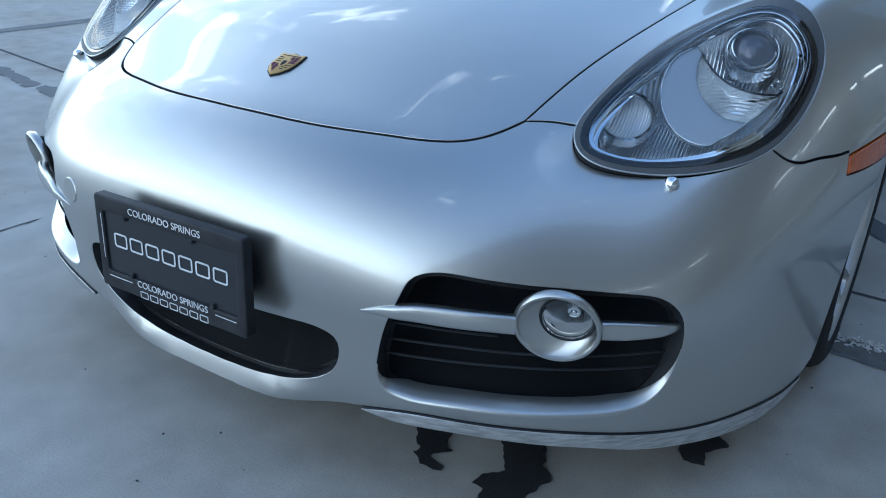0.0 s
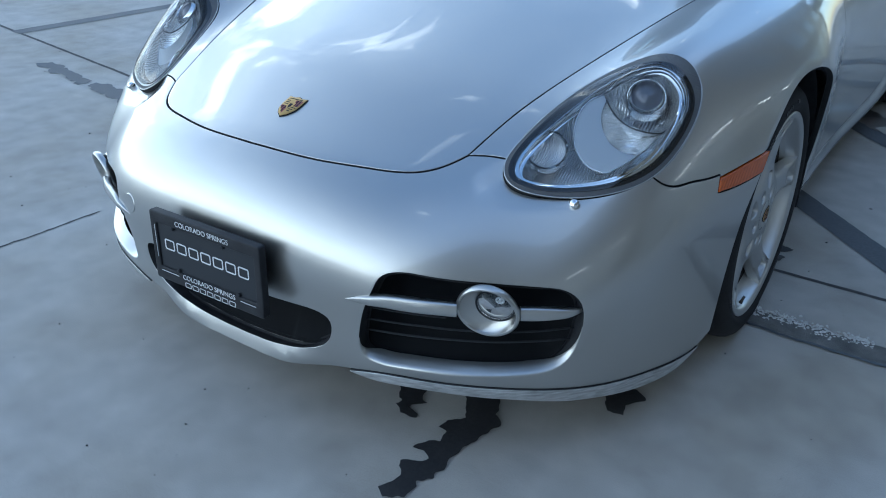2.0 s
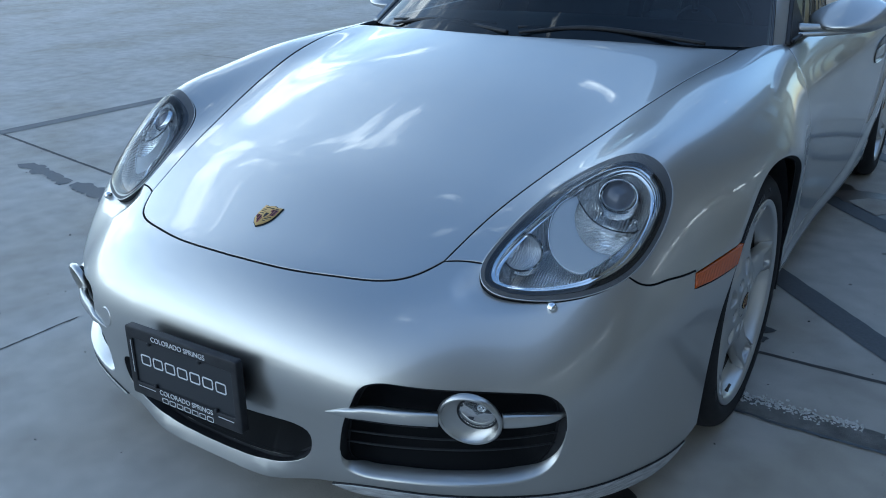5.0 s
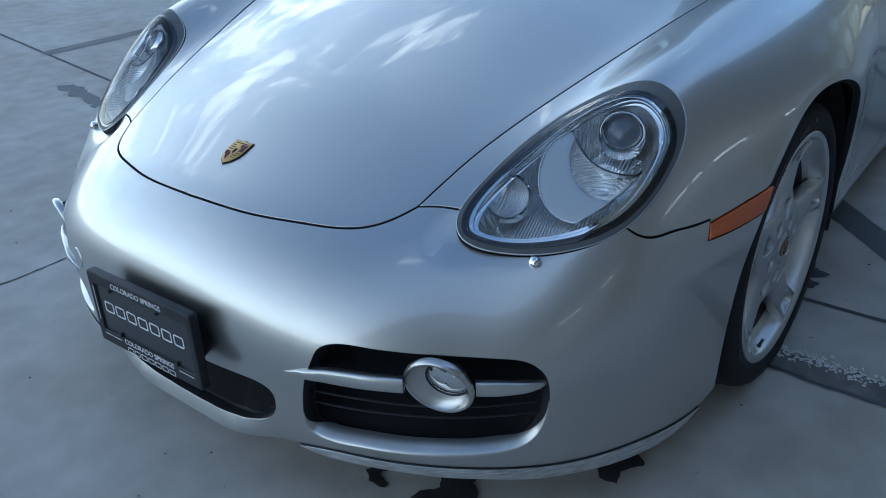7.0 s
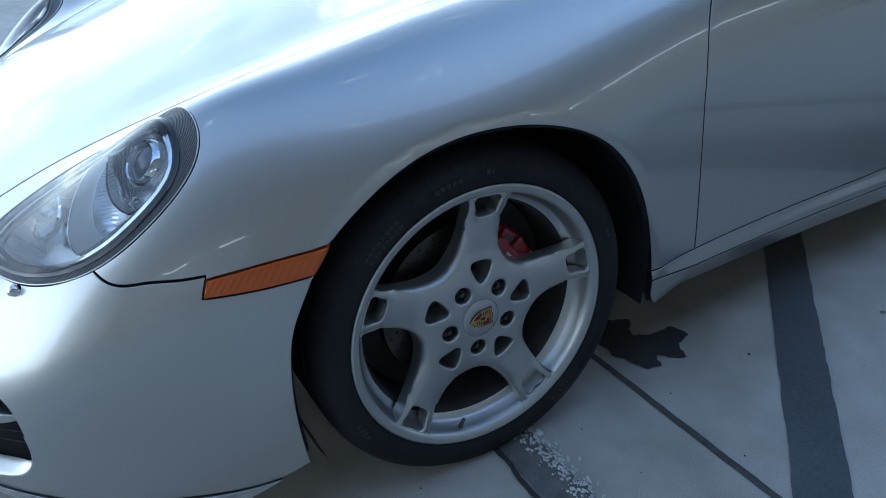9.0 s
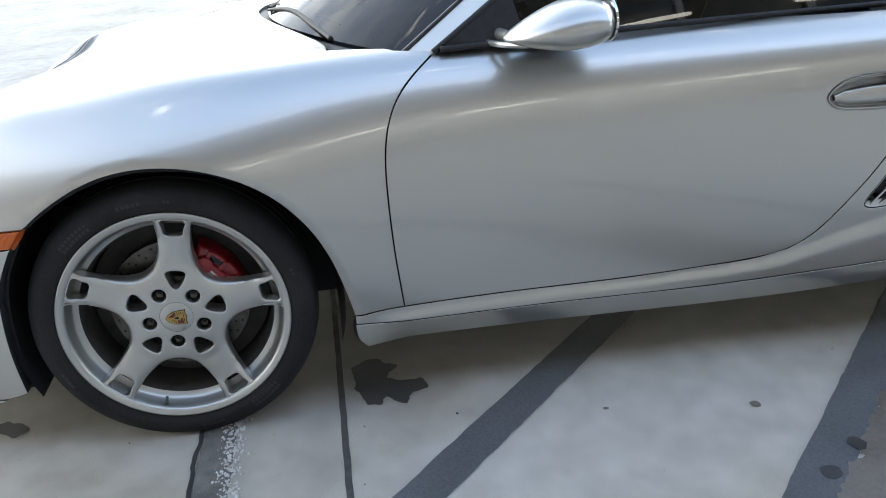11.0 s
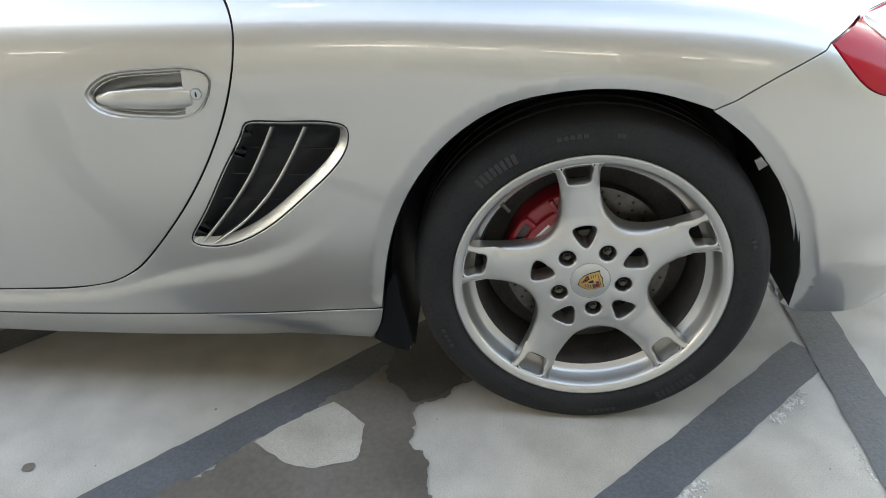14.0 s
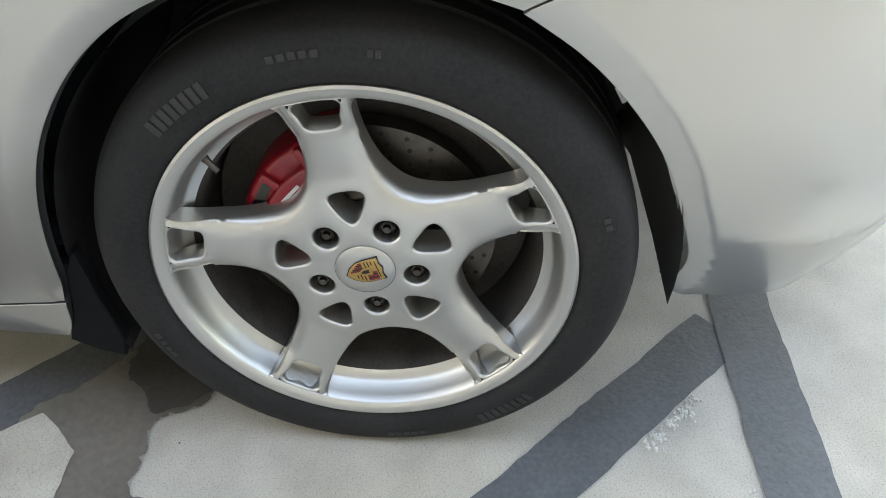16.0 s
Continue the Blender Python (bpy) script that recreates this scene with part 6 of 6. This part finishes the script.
# stickers on the glass
for x, z, w, h, r in ((0.535, 1.082, 0.030, 0.026, 0.003), (0.560, 1.035, 0.026, 0.015, 0.0075)):
    y = 0.80 + (z - 1.0) * 1.45
    m = Matrix.Translation((x, y - 0.088, z + 0.016)) @ Matrix.Rotation(radians(22), 4, "Z") @ Matrix.Rotation(radians(35), 4, "X")
    solid("sticker", block(w, h, r), 0, 0.001, WHITE_INK, screen, m, holes=[block(w * 0.8, h * 0.7, r * 0.7)] if r > 0.005 else [], cell=0.02, label="small white sticker on the glass")

# ---- cabin ----
patch("dashboard", [across(0.66, 0.62, 0.80, 0.22, 0.02), across(0.66, 0.85, 0.86, 0.08, 0.02), across(0.64, 0.98, 0.80, 0.0, 0.01), across(0.64, 1.0, 0.60, 0.0, 0.0)], SEAT, car, "dark padded dashboard")
for s in (1, -1):
    seat = put("seat", None, car, "black leather bucket seat")
    for name, rows in (("cushion", [(0.24, 1.10, 0.50), (0.25, 1.35, 0.52), (0.23, 1.55, 0.48)]), ("backrest", [(0.23, 1.52, 0.52), (0.245, 1.62, 0.75), (0.21, 1.70, 0.98), (0.12, 1.73, 1.10)])):
        ob = patch(name, [[(s * 0.36 + w * u, y - 0.03 * abs(u) ** 2, z + 0.05 * abs(u) ** 3) for u in (-1, -0.7, 0, 0.7, 1)] for w, y, z in rows], SEAT, seat, thick=0.10)
steer = put("steering_wheel", None, car, "dark steering wheel")
sm = Matrix.Translation((0.36, 0.99, 0.84)) @ Matrix.Rotation(radians(-68), 4, "X")
rod("grip_ring", [tuple(sm @ Vector((0.18 * math.cos(a), 0.18 * math.sin(a), 0))) for a in np.linspace(0, 2 * math.pi, 25)], 0.014, SEAT, steer, 10)
solid("boss", circle(0.07, 32), -0.02, 0.02, SEAT, steer, sm, 0.008)
for a in (0, 180, 270):
    rod("spoke", [tuple(sm @ Vector((r * math.cos(radians(a)), r * math.sin(radians(a)), 0))) for r in (0.05, 0.11, 0.17)], 0.012, SEAT, steer, 8)


# ---- what stands round the yard ----
STUCCO = grain(shader("pale_stucco", (0.55, 0.52, 0.47), 0.9), 3, (0.095, 0.085, 0.07), (0.14, 0.126, 0.105), 0.4, 0.3, depth=0.004)
FASCIA = grain(shader("white_fascia", (0.75, 0.75, 0.74), 0.6), 4, (0.70, 0.70, 0.69), (0.79, 0.79, 0.78), 0.4)
SHOP_GLASS = shader("shop_glass", (0.03, 0.035, 0.04), 0.05, Coat_Weight=0.6)
FRAME_GREY = shader("window_frame_grey", (0.30, 0.31, 0.32), 0.4, 0.6)


def box(name, x0, x1, y0, y1, z0, z1, material, parent, bevel=0.01, label=""):
    me = bpy.data.meshes.new(name)
    bm = bmesh.new()
    bmesh.ops.create_cube(bm, size=1.0, matrix=Matrix.Translation(((x0 + x1) / 2, (y0 + y1) / 2, (z0 + z1) / 2)) @ Matrix.Diagonal((x1 - x0, y1 - y0, z1 - z0, 1)))
    bmesh.ops.bevel(bm, geom=bm.edges[:], offset=bevel, segments=1, affect="EDGES")
    bm.to_mesh(me)
    bm.free()
    me.materials.append(material)
    return put(name, me, parent, label)


shop = tagged(new("showroom_building"), "tall brown showroom building with dark shop windows", "building")
wall_at = 6.2
box("wall", wall_at, wall_at + 0.4, -30, 30, 0, 8.5, STUCCO, shop, label="dark brown stucco wall")
box("fascia", wall_at - 0.5, wall_at + 0.5, -30.2, 30.2, 8.1, 8.8, STUCCO, shop, label="stucco band under the flat roof")
box("roof", wall_at + 0.2, wall_at + 12, -7.5, 30, 7.2, 7.4, STUCCO, shop)
for k in range(9):
    y = -25.6 + 6.2 * k
    win = box("window", wall_at - 0.03, wall_at + 0.1, y, y + 4.6, 0.5, 3.4, SHOP_GLASS, shop, label="tall dark shop window")
    for c in (0.0, 1.53, 3.07, 4.6):
        box("frame", wall_at - 0.10, wall_at - 0.02, y + c - 0.05, y + c + 0.05, 0.45, 3.45, FRAME_GREY, win)
    upper = box("upper_window", wall_at - 0.03, wall_at + 0.1, y + 0.3, y + 3.6, 4.6, 6.2, SHOP_GLASS, shop, label="dark upper window")
    for c in (0.3, 1.95, 3.6):
        box("frame", wall_at - 0.10, wall_at - 0.02, y + c - 0.04, y + c + 0.04, 4.56, 6.24, FRAME_GREY, upper)
    box("sill", wall_at - 0.14, wall_at, y - 0.1, y + 4.7, 0.38, 0.5, FASCIA, win)

# glowing strips added before the windows for white streaks in the door's reflections
GLOW_STRIP = shader("glowing_strip", (0.9, 0.9, 0.88), 0.4, Emission_Color=(1.0, 0.97, 0.9, 1), Emission_Strength=1.5)
for y, w in ((-5.2, 1.1), (-3.1, 0.6), (0.1, 1.1), (1.5, 0.5), (2.6, 1.3), (5.2, 0.5), (6.4, 1.2)):
    box("reflection_strip", wall_at - 0.16, wall_at - 0.10, y, y + w, 2.72, 2.80, GLOW_STRIP, shop, label="unseen glowing white strip, added for streaks reflected in the car")

# a dark car parked far behind
NAVY = shader("dark_car_paint", (0.012, 0.014, 0.018), 0.25, 0.3, Coat_Weight=0.8)
far = tagged(new("parked_car"), "dark parked car with bright alloy wheels far off", "car")
fx, fy = -0.4, 18.6
prof = [(-2.2, 0.32), (-2.25, 0.62), (-2.1, 0.85), (-1.2, 1.0), (-0.55, 1.50), (0.9, 1.55), (1.75, 1.10), (2.2, 1.02), (2.28, 0.6), (2.2, 0.32)]
outline = bend(prof + [prof[0]], 0.05)[:-1]
v, f = prism(outline, -0.85, 0.85, 0.12, cell=0.25)
v = np.stack([fx + v[:, 0], fy + 0.85 - v[:, 2] * (1 - 0.14 * np.clip((v[:, 1] - 0.9) / 0.6, 0, 1)), v[:, 1]], -1)
put("body", mesh_of("body", v, f, NAVY), far)
side_glass = np.array([(-0.95, 1.02), (-0.5, 1.42), (0.85, 1.46), (1.35, 1.1), (0.2, 1.03)])
solid("side_glass", side_glass, -0.01, 0.012, SHOP_GLASS, far, Matrix.Translation((fx, fy + 0.055, 0)) @ Matrix.Rotation(radians(90), 4, "X"), 0.004, cell=0.2)
for k in (-1.38, 1.38):
    m = Matrix.Translation((fx + k, fy - 0.01, 0.34)) @ Matrix.Rotation(radians(-90), 4, "Z")
    w = turned("wheel", [(0.20, 0.03), (0.235, 0.035), (0.24, 0.02), (0.33, 0.02), (0.34, 0.0), (0.34, -0.2)], RUBBER, far, m, 48, "dark tyre on a bright alloy wheel")
    turned("rim", [(0.205, 0.02), (0.22, 0.042), (0.238, 0.04), (0.242, 0.02)], CHROME, w, m, 48)
    turned("hub_back", [(0.0, -0.03), (0.21, -0.03)], DARK, w, m, 32)
    for j in range(10):
        a = radians(36 * j)
        rod("spoke", [tuple(m @ Vector((0.03, r * math.cos(a), r * math.sin(a)))) for r in (0.03, 0.12, 0.215)], 0.014, CHROME, w, 6)

# ---- small things on the ground ----
rng = random.Random(11)


def crumbs(name, spots, material, label):
    """Many small flat lumps as one mesh."""
    v, f = [], []
    for x, y, r, h in spots:
        b, n = len(v), rng.randint(5, 8)
        a0, sq = rng.random() * 6.3, rng.uniform(0.5, 1.0)
        for k in range(n):
            a = a0 + 6.283 * k / n
            q = r * rng.uniform(0.7, 1.2)
            v.append((x + q * math.cos(a), y + q * sq * math.sin(a), 0.0008))
        for k in range(n):
            a = a0 + 6.283 * k / n
            q = r * 0.55 * rng.uniform(0.7, 1.2)
            v.append((x + q * math.cos(a), y + q * sq * math.sin(a), h))
        f += [(b + k, b + (k + 1) % n, b + n + (k + 1) % n, b + n + k) for k in range(n)] + [tuple(range(b + n, b + 2 * n))]
    return tagged(put(name, mesh_of(name, v, f, material, smooth=False)), label, "debris", kind="stuff")


def off_marks(x, y):
    return not (abs(x) < 0.84 and -0.9 < y < 3.2)


spots = []
while len(spots) < 420:
    x, y = rng.gauss(0.4, 1.6), rng.uniform(-2.2, 4.2)
    if off_marks(x, y):
        r = rng.choice((0.0016, 0.002, 0.0025, 0.003, 0.0045))
        spots.append((x, y, r, r * rng.uniform(0.5, 1.1)))
crumbs("grit", spots, OIL, "scattered dark grit on the concrete")
flakes = []
for k in range(1800):
    x = rng.uniform(0.80, 2.2)
    if noise.noise((x * 9, 3.1, 0.0)) > -0.3:
        flakes.append((x, 0.084 + 0.012 * noise.noise((x * 14, 0.3, 2.0)) + rng.gauss(0, 0.013), rng.uniform(0.0012, 0.0065), 0.0040))
for k in range(1500):
    x = rng.uniform(0.62, 1.9)
    if noise.noise((x * 11, 7.7, 0.0)) > -0.1:
        o = 0.052 + abs(rng.gauss(0, 0.013))
        flakes.append((x + o * 0.7, 3.58 - x + o * 0.7, rng.uniform(0.001, 0.0055), 0.0034))
for k in range(500):
    x = rng.uniform(0.75, 2.3)
    if noise.noise((x * 8, 1.7, 0.0)) > 0.05:
        flakes.append((x, 2.945 - abs(rng.gauss(0, 0.010)), rng.uniform(0.001, 0.004), 0.0034))
crumbs("paint_flakes", flakes, LIME, "flaking remains of old white paint")
for x, y, r in ((1.05, 1.33, 0.013), (0.98, 0.98, 0.007)):
    flat_ob("spot", rough_line(circle(r, 20, x, y), 0.004, 0.004, x), 0.0016, WET, "small grey spot on the concrete", "stain")
for c in ((1.32, 1.36), (1.24, 1.47)):
    flat_ob("oil_stain", rough_line(circle(0.022, 20, *c), 0.005, 0.008, c[0]), 0.0042, OIL, "small black drip at the line's edge", "stain")

# splash guard before the rear wheel, and a label in its arch
for s in (1, -1):
    v, f = prism(np.array([(1.995, 0.175), (2.03, 0.155), (2.065, 0.145), (2.072, 0.18), (2.055, 0.26), (2.045, 0.33), (2.026, 0.30), (2.012, 0.22)]), -0.02, 0.0, 0.003, cell=0.03)
    v = np.stack([s * (0.845 + v[:, 2]), v[:, 0], v[:, 1]], -1)
    put("splash_guard", mesh_of("splash_guard", v, [t[::s] for t in f], PIT), car, "black plastic flap before the rear wheel")
a = radians(38)
solid("arch_label", block(0.030, 0.018, 0.002), 0, 0.001, WHITE_INK, car, Matrix.Translation((0.80, 2.418 + 0.376 * math.cos(a), 0.325 + 0.376 * math.sin(a))) @ Matrix(((1, 0, 0, 0), (0, math.sin(a), -math.cos(a), 0), (0, -math.cos(a), -math.sin(a), 0), (0, 0, 0, 1))), cell=0.02, label="white paper label in the wheel arch")

# a small pale clip under the edge of the rear wheel arch
clip_at = [(2.700, 0.542), (2.711, 0.549), (2.725, 0.534), (2.711, 0.523)]
v = [(x, y, z) for x in (0.790, 0.794) for y, z in clip_at]
put("arch_clip", mesh_of("arch_clip", v, [(3, 2, 1, 0), (4, 5, 6, 7)] + [(i, (i + 1) % 4, (i + 1) % 4 + 4, i + 4) for i in range(4)], WHITE_INK, smooth=False), car, "small pale clip in the wheel arch")
